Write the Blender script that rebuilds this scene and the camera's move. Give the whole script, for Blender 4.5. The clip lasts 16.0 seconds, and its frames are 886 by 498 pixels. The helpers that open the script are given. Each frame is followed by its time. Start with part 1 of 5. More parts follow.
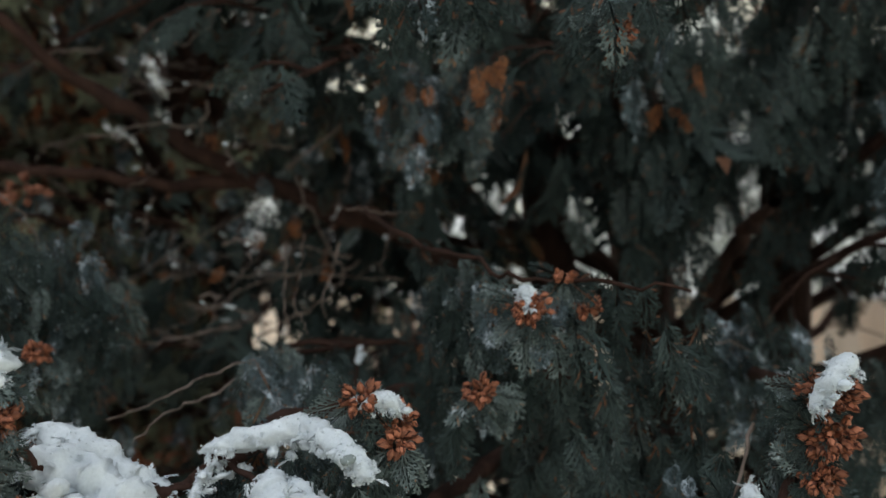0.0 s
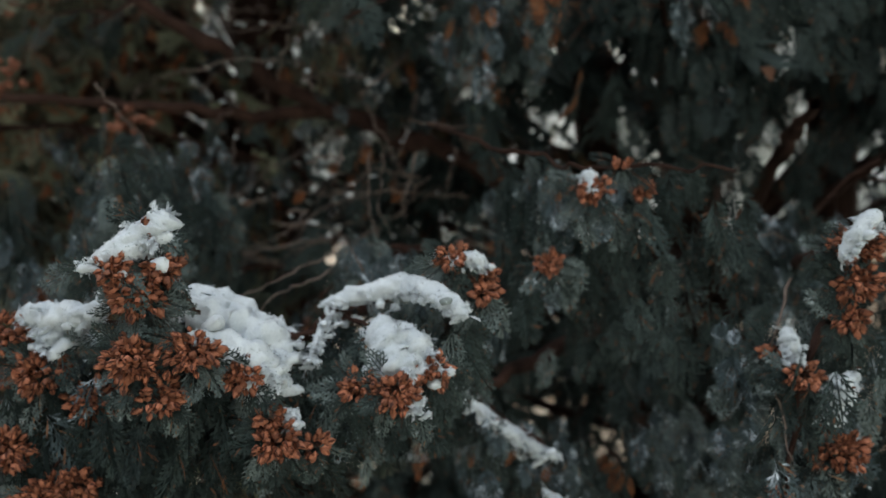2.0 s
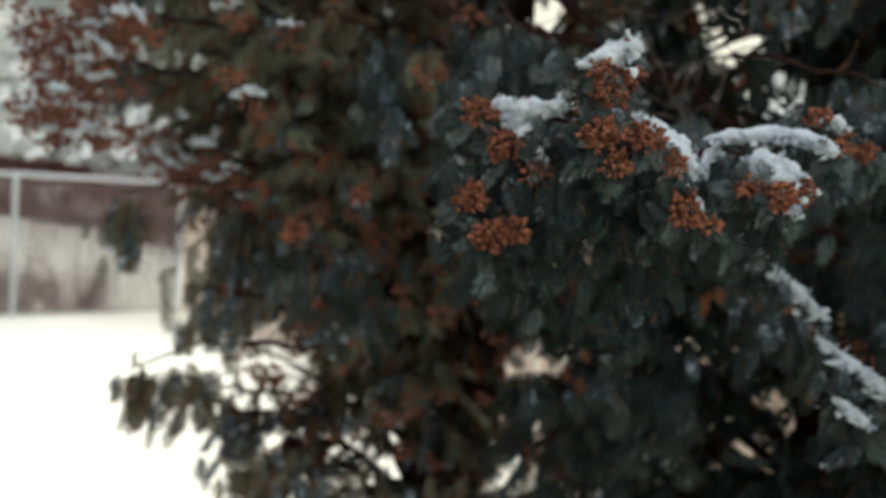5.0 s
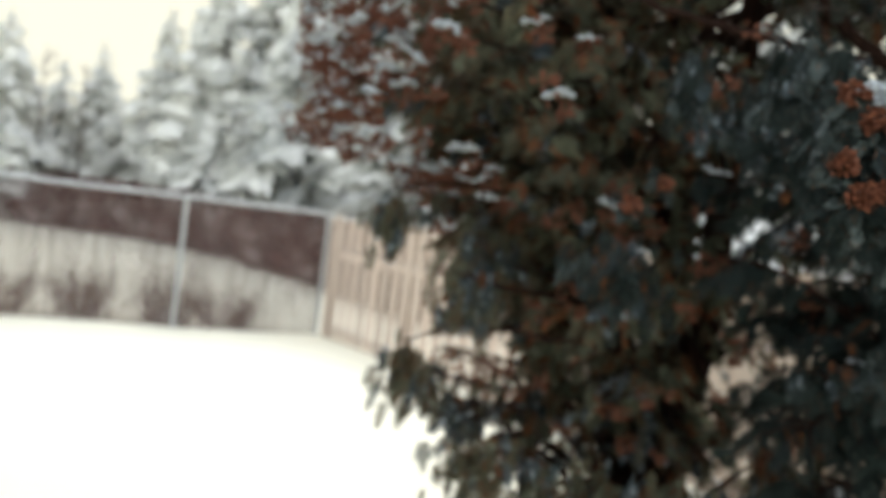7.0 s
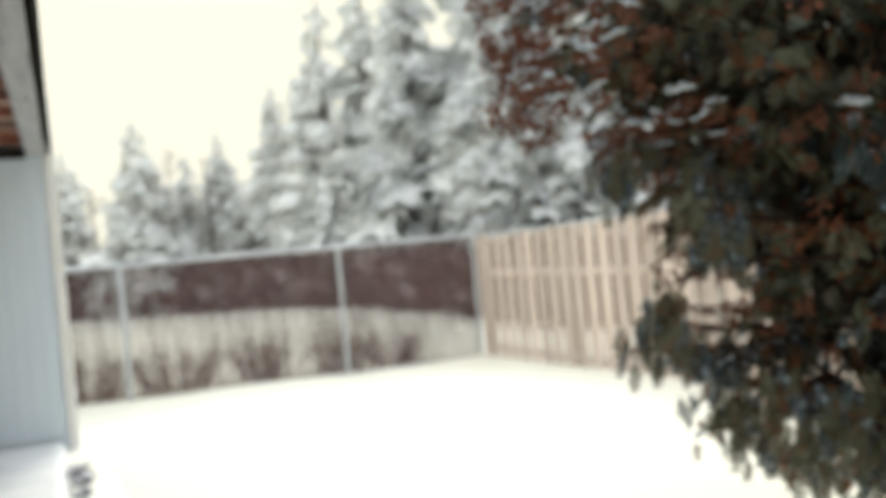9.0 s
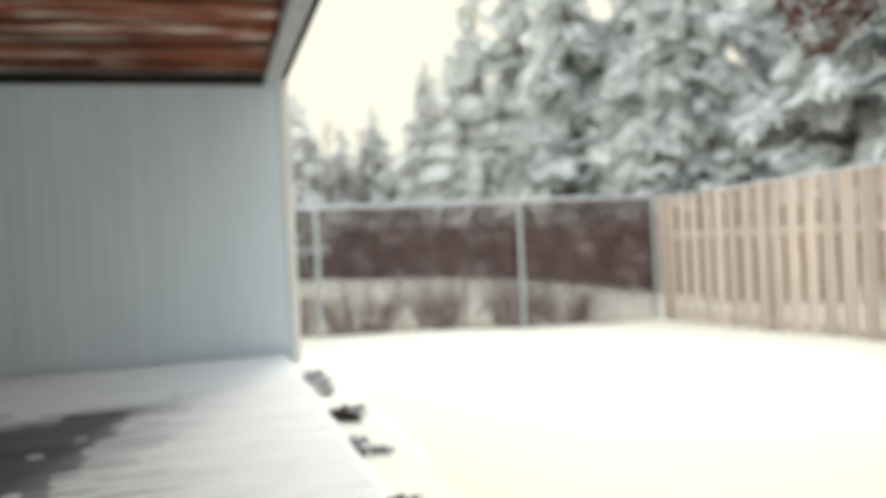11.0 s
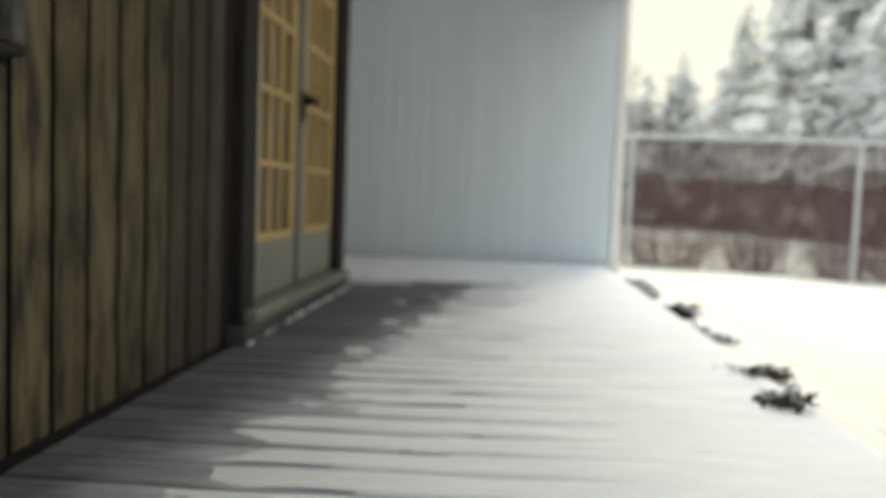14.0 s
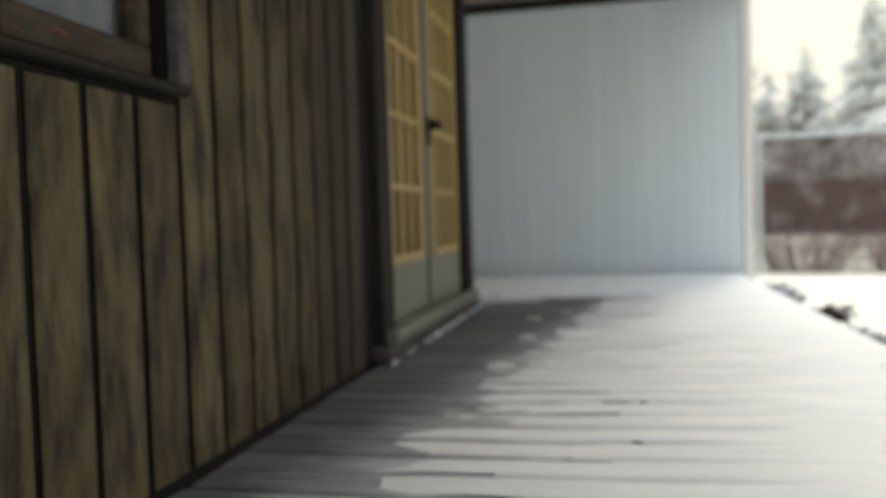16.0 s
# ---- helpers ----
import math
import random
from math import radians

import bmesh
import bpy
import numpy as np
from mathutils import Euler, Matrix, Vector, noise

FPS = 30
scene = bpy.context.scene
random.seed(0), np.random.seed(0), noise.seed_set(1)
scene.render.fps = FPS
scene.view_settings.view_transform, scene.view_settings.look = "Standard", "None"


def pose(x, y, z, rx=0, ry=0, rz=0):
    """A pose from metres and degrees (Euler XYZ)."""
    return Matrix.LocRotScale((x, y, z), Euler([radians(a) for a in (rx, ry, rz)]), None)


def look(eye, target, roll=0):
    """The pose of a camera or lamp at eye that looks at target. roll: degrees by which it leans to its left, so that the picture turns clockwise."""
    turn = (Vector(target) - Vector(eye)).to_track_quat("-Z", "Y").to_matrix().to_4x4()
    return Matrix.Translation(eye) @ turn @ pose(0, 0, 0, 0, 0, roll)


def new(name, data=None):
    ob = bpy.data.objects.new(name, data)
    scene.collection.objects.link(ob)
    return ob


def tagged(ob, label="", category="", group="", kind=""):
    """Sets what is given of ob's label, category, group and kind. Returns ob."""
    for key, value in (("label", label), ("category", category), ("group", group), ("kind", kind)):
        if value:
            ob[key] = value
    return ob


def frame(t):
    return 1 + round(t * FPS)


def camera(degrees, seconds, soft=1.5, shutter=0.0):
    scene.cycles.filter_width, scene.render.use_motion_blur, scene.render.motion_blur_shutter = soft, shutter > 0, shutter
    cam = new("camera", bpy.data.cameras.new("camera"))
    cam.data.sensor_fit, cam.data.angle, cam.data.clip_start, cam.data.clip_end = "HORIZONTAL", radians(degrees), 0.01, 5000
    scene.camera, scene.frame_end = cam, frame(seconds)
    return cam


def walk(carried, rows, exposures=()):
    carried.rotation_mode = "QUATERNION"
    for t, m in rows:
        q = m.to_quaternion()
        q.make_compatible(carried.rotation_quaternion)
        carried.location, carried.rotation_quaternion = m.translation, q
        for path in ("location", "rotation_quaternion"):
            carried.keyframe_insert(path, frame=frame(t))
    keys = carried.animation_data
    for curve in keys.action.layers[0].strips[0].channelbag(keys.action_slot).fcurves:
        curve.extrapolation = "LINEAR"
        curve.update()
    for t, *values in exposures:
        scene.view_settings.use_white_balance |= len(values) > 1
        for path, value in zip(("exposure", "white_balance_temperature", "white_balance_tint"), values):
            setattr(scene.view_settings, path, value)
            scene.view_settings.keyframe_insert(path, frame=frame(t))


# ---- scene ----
cam = camera(58.0, 16.0)
PATH = [
    (0, (4.001, 0.385, 2.251), (5.555, 1.641, 2.156), -4.5),
    (0.5, (3.967, 0.372, 2.227), (5.486, 1.666, 2.095), -4.6),
    (1, (3.924, 0.351, 2.208), (5.423, 1.665, 2.055), -5.3),
    (1.5, (3.885, 0.331, 2.185), (5.368, 1.662, 2.016), -6.0),
    (2, (3.845, 0.318, 2.167), (5.311, 1.665, 1.979), -6.2),
    (2.5, (3.794, 0.31, 2.145), (5.243, 1.674, 1.947), -5.9),
    (3, (3.735, 0.306, 2.118), (5.166, 1.688, 1.913), -5.2),
    (3.5, (3.661, 0.311, 2.082), (5.076, 1.711, 1.879), -4.2),
    (4, (3.55, 0.334, 2.034), (4.943, 1.754, 1.832), -2.2),
    (4.5, (3.4, 0.365, 1.98), (4.759, 1.82, 1.79), 1.0),
    (5, (3.244, 0.381, 1.91), (4.562, 1.876, 1.743), 4.1),
    (5.2, (3.179, 0.381, 1.885), (4.478, 1.894, 1.731), 5.0),
    (7.3, (2.622, 0.525, 1.645), (3.699, 2.209, 1.589), 6.1),
    (7.5, (2.622, 0.567, 1.63), (3.67, 2.27, 1.572), 4.4),
    (8, (2.49, 0.611, 1.586), (3.48, 2.349, 1.546), 1.1),
    (8.5, (2.356, 0.647, 1.515), (3.285, 2.419, 1.495), -2.3),
    (9, (2.182, 0.673, 1.436), (3.044, 2.478, 1.431), -5.3),
    (9.2, (2.049, 0.738, 1.401), (2.924, 2.537, 1.401), -6.0),
    (11.5, (1.361, 0.971, 0.894), (1.785, 2.925, 0.861), -1.3),
    (12, (1.296, 0.978, 0.792), (1.602, 2.953, 0.73), 0.4),
    (12.5, (1.222, 0.987, 0.718), (1.412, 2.976, 0.624), 2.0),
    (13, (1.16, 0.978, 0.676), (1.235, 2.973, 0.558), 2.7),
    (13.5, (1.101, 0.959, 0.644), (1.061, 2.955, 0.513), 2.7),
    (14, (1.057, 0.946, 0.625), (0.916, 2.937, 0.492), 2.1),
    (14.5, (1.032, 0.934, 0.605), (0.815, 2.919, 0.484), 1.3),
    (15, (1.008, 0.928, 0.597), (0.72, 2.904, 0.486), 0.4),
    (15.5, (0.99, 0.926, 0.593), (0.632, 2.892, 0.497), -0.7),
    (16, (0.983, 0.922, 0.587), (0.553, 2.874, 0.513), -1.8),
]

EXPO = ()
walk(cam, [(t, look(eye, target, roll)) for t, eye, target, roll in PATH], EXPO)
cam.data.dof.use_dof = True
cam.data.dof.focus_distance = 0.82
cam.data.dof.aperture_fstop = 3.0
cam.data.dof.aperture_blades = 0

# ---- light: a hazy, thinly overcast winter sky with a weak sun low behind the spruces ----
SUN_AZ, SUN_EL = radians(18), radians(30)      # azimuth from +y towards +x
world = bpy.data.worlds.new("winter_sky")
scene.world = world
world.use_nodes = True
wn, wl = world.node_tree.nodes, world.node_tree.links
wn.clear()
w_out, w_bg = wn.new("ShaderNodeOutputWorld"), wn.new("ShaderNodeBackground")
sky = wn.new("ShaderNodeTexSky")
sky.sky_type, sky.sun_disc, sky.sun_elevation, sky.sun_rotation = "NISHITA", False, SUN_EL, SUN_AZ
sky.dust_density, sky.air_density = 3.0, 1.2
w_tc, w_sep, w_ramp = wn.new("ShaderNodeTexCoord"), wn.new("ShaderNodeSeparateXYZ"), wn.new("ShaderNodeMapRange")
w_ramp.inputs["From Min"].default_value, w_ramp.inputs["From Max"].default_value = 0.30, 0.80
w_scale, w_mix = wn.new("ShaderNodeVectorMath"), wn.new("ShaderNodeMix")
w_scale.operation = "SCALE"
w_scale.inputs["Scale"].default_value = 0.10
w_add = wn.new("ShaderNodeVectorMath")
w_add.operation = "ADD"
w_add.inputs[1].default_value = (1.48, 1.52, 1.55)
w_mix.data_type = "RGBA"
w_mix.inputs["A"].default_value = (1.08, 1.05, 0.87, 1)
wl.new(w_tc.outputs["Generated"], w_sep.inputs[0])
wl.new(w_sep.outputs["Z"], w_ramp.inputs["Value"])
wl.new(sky.outputs[0], w_scale.inputs[0])
wl.new(w_scale.outputs[0], w_add.inputs[0])
wl.new(w_ramp.outputs[0], w_mix.inputs["Factor"])
wl.new(w_add.outputs[0], w_mix.inputs["B"])
wl.new(w_mix.outputs["Result"], w_bg.inputs["Color"])
wl.new(w_bg.outputs[0], w_out.inputs["Surface"])
w_bg.inputs["Strength"].default_value = 1.0
sun = new("sun", bpy.data.lights.new("sun", "SUN"))
sun.data.energy, sun.data.angle, sun.data.color = 2.6, radians(25), (1.0, 0.93, 0.76)
sun_way = Vector((math.sin(SUN_AZ) * math.cos(SUN_EL), math.cos(SUN_AZ) * math.cos(SUN_EL), math.sin(SUN_EL)))
sun.matrix_world = look(sun_way * 60, (0, 0, 0))
scene.view_settings.exposure = 0.0


# ---- materials ----
def material(name, a, b, scale=6.0, stretch=(1, 1, 1), rough=0.8, bump=0.3, fine=60.0, tint=0.0, metal=0.0,
             c=None, c_scale=2.0, c_lo=0.55, c_hi=0.7, up=None, depth=0.004, dust=None, shoots=None, spec=0.22):
    """A surface of colours a and b mixed by two noises, with a third colour c in patches, colour up on faces that look up."""
    m = bpy.data.materials.new(name)
    m.use_nodes = True
    n, l = m.node_tree.nodes, m.node_tree.links
    bsdf = n["Principled BSDF"]
    bsdf.inputs["Roughness"].default_value = rough
    bsdf.inputs["Metallic"].default_value = metal
    bsdf.inputs["Specular IOR Level"].default_value = spec
    tc, info, shift, mp = n.new("ShaderNodeTexCoord"), n.new("ShaderNodeObjectInfo"), n.new("ShaderNodeVectorMath"), n.new("ShaderNodeMapping")
    shift.operation = "MULTIPLY_ADD"
    shift.inputs[0].default_value = (17.0, 29.0, 43.0)
    l.new(info.outputs["Random"], shift.inputs[1])
    l.new(tc.outputs["Object"], shift.inputs[2])
    mp.inputs["Scale"].default_value = stretch
    l.new(shift.outputs[0], mp.inputs["Vector"])

    def noise_tex(s, detail=6.0, r=0.6):
        t = n.new("ShaderNodeTexNoise")
        t.inputs["Scale"].default_value, t.inputs["Detail"].default_value, t.inputs["Roughness"].default_value = s, detail, r
        l.new(mp.outputs[0], t.inputs["Vector"])
        return t

    def blend(fac, x, y):
        k = n.new("ShaderNodeMix")
        k.data_type = "RGBA"
        l.new(fac, k.inputs["Factor"])
        for socket, value in (("A", x), ("B", y)):
            if isinstance(value, tuple):
                k.inputs[socket].default_value = (*value, 1)
            else:
                l.new(value, k.inputs[socket])
        return k.outputs["Result"]

    def ramp(value, lo, hi):
        r = n.new("ShaderNodeMapRange")
        r.inputs["From Min"].default_value, r.inputs["From Max"].default_value = lo, hi
        l.new(value, r.inputs["Value"])
        return r.outputs[0]

    n1, n2 = noise_tex(scale), noise_tex(fine, 4.0, 0.7)
    mixed = n.new("ShaderNodeMath")
    mixed.operation = "MULTIPLY_ADD"
    l.new(n2.outputs[0], mixed.inputs[0])
    mixed.inputs[1].default_value = 0.45
    l.new(n1.outputs[0], mixed.inputs[2])
    col = blend(ramp(mixed.outputs[0], 0.5, 0.95), a, b)
    if c:
        col = blend(ramp(noise_tex(c_scale, 5.0).outputs[0], c_lo, c_hi), col, c)
    if up:
        geo, sep = n.new("ShaderNodeNewGeometry"), n.new("ShaderNodeSeparateXYZ")
        l.new(geo.outputs["Normal"], sep.inputs[0])
        g = n.new("ShaderNodeMath")
        g.operation = "ABSOLUTE"
        l.new(sep.outputs["Z"], g.inputs[0])
        h = n.new("ShaderNodeMath")
        h.operation = "MULTIPLY_ADD"
        l.new(g.outputs[0], h.inputs[0])
        h.inputs[1].default_value = up[3]
        l.new(n1.outputs[0], h.inputs[2])
        col = blend(ramp(h.outputs[0], up[1], up[2]), col, up[0])
    if dust:
        # powder snow blown over the boards, denser away from the house
        geo, way = n.new("ShaderNodeNewGeometry"), n.new("ShaderNodeVectorMath")
        way.operation = "DOT_PRODUCT"
        way.inputs[1].default_value = (1.0, -0.17, 0.0)
        l.new(geo.outputs["Position"], way.inputs[0])
        stretched = n.new("ShaderNodeVectorMath")
        stretched.operation = "MULTIPLY"
        stretched.inputs[1].default_value = (3.0, 13.0, 1.0)
        l.new(geo.outputs["Position"], stretched.inputs[0])
        t = n.new("ShaderNodeTexNoise")
        t.inputs["Scale"].default_value, t.inputs["Detail"].default_value, t.inputs["Roughness"].default_value = 1.0, 8.0, 0.7
        l.new(stretched.outputs[0], t.inputs["Vector"])
        s = n.new("ShaderNodeMath")
        s.operation = "MULTIPLY_ADD"
        l.new(t.outputs[0], s.inputs[0])
        s.inputs[1].default_value = 0.75
        l.new(way.outputs["Value"], s.inputs[2])
        col = blend(ramp(s.outputs[0], 0.06, 0.58), col, dust)
    if shoots:
        # every small shoot a little lighter or darker, some of them withered
        geo = n.new("ShaderNodeNewGeometry")
        col = blend(ramp(geo.outputs["Random Per Island"], 1 - shoots[1], 1.001 - shoots[1]), col, shoots[2])
        hsv, v = n.new("ShaderNodeHueSaturation"), n.new("ShaderNodeMapRange")
        frac = n.new("ShaderNodeMath")
        frac.operation = "PINGPONG"
        frac.inputs[1].default_value = 0.11
        l.new(geo.outputs["Random Per Island"], frac.inputs[0])
        v.inputs["From Max"].default_value = 0.11
        v.inputs["To Min"].default_value, v.inputs["To Max"].default_value = 1 - shoots[0], 1 + shoots[0]
        l.new(frac.outputs[0], v.inputs["Value"])
        l.new(v.outputs[0], hsv.inputs["Value"])
        l.new(col, hsv.inputs["Color"])
        col = hsv.outputs["Color"]
    if tint:
        hsv = n.new("ShaderNodeHueSaturation")
        v = n.new("ShaderNodeMapRange")
        v.inputs["To Min"].default_value, v.inputs["To Max"].default_value = 1 - tint, 1 + tint
        l.new(info.outputs["Random"], v.inputs["Value"])
        l.new(v.outputs[0], hsv.inputs["Value"])
        l.new(col, hsv.inputs["Color"])
        col = hsv.outputs["Color"]
    l.new(col, bsdf.inputs["Base Color"])
    if bump:
        bp = n.new("ShaderNodeBump")
        bp.inputs["Strength"].default_value, bp.inputs["Distance"].default_value = bump, depth
        l.new(mixed.outputs[0], bp.inputs["Height"])
        l.new(bp.outputs[0], bsdf.inputs["Normal"])
    return m


SNOW = material("fresh_snow", (0.60, 0.64, 0.70), (0.74, 0.77, 0.81), scale=5, fine=140, rough=0.85, bump=0.5, depth=0.006)
# Greyer snow: the tree's shade is put into its colour, with needle specks.
BRANCH_SNOW = material("shaded_branch_snow", (0.41, 0.465, 0.515), (0.595, 0.65, 0.69), scale=30, fine=260, rough=0.9, bump=0.5, depth=0.003,
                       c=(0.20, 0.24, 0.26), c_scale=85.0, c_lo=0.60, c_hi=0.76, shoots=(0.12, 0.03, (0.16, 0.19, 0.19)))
# Lawn snow holds the cream of overexposed snow in its colour; bank copy less.
GROUND_SNOW = material("lawn_snow", (0.86, 0.855, 0.735), (0.90, 0.895, 0.775), scale=0.8, fine=25, rough=0.9, bump=0.3, depth=0.02)
BANK_SNOW = material("bank_snow", (0.83, 0.85, 0.79), (0.89, 0.90, 0.84), scale=1.5, fine=30, rough=0.9, bump=0.3, depth=0.015)
# Trodden snow tinted blue: the bluish light under the porch is in its colour.
CRUST = material("shade_blue_trodden_snow", (0.755, 0.81, 0.85), (0.905, 0.94, 0.955), scale=2.5, stretch=(1, 3, 1), fine=45, rough=0.8, bump=0.5)
DECK = material("wet_deck_wood", (0.098, 0.107, 0.117), (0.168, 0.180, 0.192), scale=3, stretch=(1, 9, 9), fine=30, rough=0.6, bump=0.4, tint=0.2,
                c=(0.36, 0.38, 0.40), c_scale=34.0, c_lo=0.60, c_hi=0.88, dust=(0.64, 0.69, 0.74))
SIDING = material("olive_stained_boards", (0.090, 0.074, 0.041), (0.176, 0.144, 0.081), scale=5, stretch=(5, 5, 1.2), fine=55, rough=0.75, bump=0.6,
                  tint=0.24, c=(0.032, 0.028, 0.021), c_scale=3.4, c_lo=0.44, c_hi=0.66)
DARK_WOOD = material("dark_weathered_trim", (0.014, 0.013, 0.012), (0.040, 0.033, 0.029), scale=6, stretch=(5, 5, 0.6), fine=40, rough=0.8, bump=0.4, tint=0.15)
GREY_WOOD = material("grey_weathered_wood", (0.050, 0.048, 0.049), (0.125, 0.120, 0.120), scale=5, stretch=(4, 0.7, 4), fine=35, rough=0.85, bump=0.5, tint=0.1,
                     c=(0.045, 0.04, 0.04), c_scale=3.0)
BEAM = material("pale_grey_beam_paint", (0.28, 0.285, 0.30), (0.44, 0.445, 0.46), scale=4, stretch=(4, 0.5, 4), fine=30, rough=0.8, bump=0.4, c=(0.06, 0.055, 0.055), c_scale=2.6, c_lo=0.56, c_hi=0.68)
BACKING = material("black_building_paper", (0.010, 0.010, 0.010), (0.018, 0.016, 0.015), rough=0.9)
DOOR_PAINT = material("grey_green_door_paint", (0.20, 0.205, 0.165), (0.28, 0.28, 0.225), scale=4, rough=0.5, bump=0.1, c=(0.14, 0.14, 0.11), c_scale=2.5, c_lo=0.6, c_hi=0.8)
OCHRE = material("ochre_varnished_wood", (0.44, 0.31, 0.12), (0.57, 0.43, 0.19), scale=5, stretch=(5, 5, 0.8), fine=40, rough=0.45, bump=0.2)
CLOTH = material("pale_curtain_cloth", (0.34, 0.38, 0.36), (0.46, 0.49, 0.46), scale=4, rough=0.95, bump=0.2)
DRAPE = material("pale_blue_streaked_cloth", (0.34, 0.44, 0.52), (0.86, 0.92, 0.95), scale=9, stretch=(1, 3, 0.4), rough=0.95, bump=0.2)
SASH = material("worn_brown_sash_paint", (0.040, 0.034, 0.026), (0.095, 0.080, 0.060), scale=9, stretch=(4, 0.8, 4), fine=50, rough=0.8, bump=0.4,
                c=(0.20, 0.085, 0.055), c_scale=5.0, c_lo=0.64, c_hi=0.70)
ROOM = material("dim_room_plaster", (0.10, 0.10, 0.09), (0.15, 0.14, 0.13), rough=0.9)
# Wall paint turned blue to carry the bluish porch light in its colour.
WHITE = material("shade_blue_white_siding", (0.642, 0.733, 0.824), (0.692, 0.782, 0.865), scale=2.5, stretch=(3, 3, 0.6), fine=30, rough=0.55, bump=0.15, tint=0.025)
TRIM_WHITE = material("white_corner_trim", (0.80, 0.81, 0.80), (0.86, 0.86, 0.85), scale=3, rough=0.5, bump=0.1)
SOFFIT = material("red_brown_soffit_stain", (0.028, 0.010, 0.008), (0.27, 0.072, 0.026), scale=2.6, stretch=(0.7, 2.4, 2.4), fine=9, rough=0.6, bump=0.4, tint=0.3,
                  c=(0.46, 0.38, 0.32), c_scale=0.9, c_lo=0.53, c_hi=0.62)
STEEL = material("galvanised_steel", (0.50, 0.53, 0.56), (0.62, 0.65, 0.67), scale=12, rough=0.5, bump=0.1, metal=0.3)
CEDAR = material("pale_cedar_boards", (0.52, 0.425, 0.36), (0.71, 0.61, 0.535), scale=3, stretch=(5, 5, 0.5), fine=24, rough=0.8, bump=0.35, tint=0.2)
# Darker brown for the boards next to the door.
DARKER_BOARDS = material("dark_brown_boards", (0.026, 0.022, 0.018), (0.088, 0.070, 0.052), scale=5, stretch=(6, 6, 0.7), fine=28, rough=0.8, bump=0.45, tint=0.2)
PALE_TWIG = material("pale_bare_twigs", (0.060, 0.046, 0.040), (0.17, 0.135, 0.12), scale=30, rough=0.85, bump=0.2)
THICKET = material("brown_thicket_twigs", (0.060, 0.026, 0.022), (0.15, 0.072, 0.062), scale=1.5, fine=9, rough=0.95, bump=0.0, c=(0.40, 0.36, 0.36), c_scale=5.0, c_lo=0.60, c_hi=0.72)
TWIG = material("red_brown_twigs", (0.13, 0.075, 0.06), (0.26, 0.17, 0.145), scale=8, rough=0.85, bump=0.2)
STALK = material("dry_dark_stalks", (0.035, 0.028, 0.024), (0.12, 0.10, 0.085), scale=9, rough=0.9, bump=0.2)
FROST_STALK = material("frosted_dry_stalks", (0.20, 0.20, 0.21), (0.44, 0.44, 0.47), scale=9, rough=0.9, bump=0.2)
# Bark darkened below its own tone: crown shade is put into its colour.
BARK = material("shaded_red_brown_cedar_bark", (0.014, 0.008, 0.007), (0.050, 0.027, 0.021), spec=0.1, scale=7, stretch=(3, 3, 0.6), fine=45, rough=0.9, bump=0.7, depth=0.01)
# Near-black green: shade inside the crown is put into this leaf colour.
LEAF = material("shaded_cedar_scale_leaves", (0.011, 0.019, 0.019), (0.033, 0.048, 0.046), scale=3, fine=60, spec=0.14, rough=0.6, bump=0.3,
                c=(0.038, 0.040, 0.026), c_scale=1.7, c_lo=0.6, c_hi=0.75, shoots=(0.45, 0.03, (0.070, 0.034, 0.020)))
# Lighter olive copy: the second cedar's warmer light is in its colour.
OLIVE_LEAF = material("warm_lit_cedar_scale_leaves", (0.051, 0.063, 0.044), (0.160, 0.168, 0.118), scale=3, fine=60, spec=0.16, rough=0.6, bump=0.3,
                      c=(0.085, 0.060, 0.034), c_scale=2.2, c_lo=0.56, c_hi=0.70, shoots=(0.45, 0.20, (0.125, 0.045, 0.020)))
POWDERED = material("powdered_scale_leaves", (0.045, 0.063, 0.063), (0.110, 0.142, 0.142), scale=20, fine=120, rough=0.7, bump=0.3,
                    c=(0.30, 0.35, 0.38), c_scale=60.0, c_lo=0.60, c_hi=0.72, shoots=(0.35, 0.03, (0.12, 0.07, 0.04)))
FROSTED = material("snow_dusted_scale_leaves", (0.020, 0.034, 0.038), (0.075, 0.105, 0.120), scale=6, fine=90, rough=0.7, bump=0.4,
                   c=(0.42, 0.49, 0.56), c_scale=34.0, c_lo=0.53, c_hi=0.66, shoots=(0.35, 0.03, (0.09, 0.05, 0.03)))
DEAD = material("dead_orange_scale_leaves", (0.085, 0.030, 0.014), (0.26, 0.105, 0.042), scale=10, fine=70, rough=0.8, bump=0.3, shoots=(0.4, 0.1, (0.06, 0.025, 0.014)))
CONE = material("orange_brown_cone_scales", (0.125, 0.042, 0.024), (0.40, 0.160, 0.092), scale=60, fine=300, rough=0.65, bump=0.3, tint=0.42, depth=0.001, shoots=(0.25, 0.12, (0.070, 0.024, 0.015)))
OLD_CONE = material("dark_brown_cone_scales", (0.115, 0.045, 0.030), (0.275, 0.115, 0.072), scale=9, fine=120, rough=0.7, bump=0.3, depth=0.001)
# Frost, plus distance haze in both needle colours; the far copy is paler.
FAR_SPRUCE = material("hazed_frosted_spruce_needles", (0.50, 0.53, 0.52), (0.80, 0.83, 0.82), scale=1.3, fine=6, rough=0.9, bump=0.0,
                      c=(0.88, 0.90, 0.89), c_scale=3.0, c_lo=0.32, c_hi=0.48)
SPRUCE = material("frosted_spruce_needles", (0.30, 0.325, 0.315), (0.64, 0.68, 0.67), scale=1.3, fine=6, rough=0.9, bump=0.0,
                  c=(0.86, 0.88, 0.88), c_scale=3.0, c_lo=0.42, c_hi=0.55)
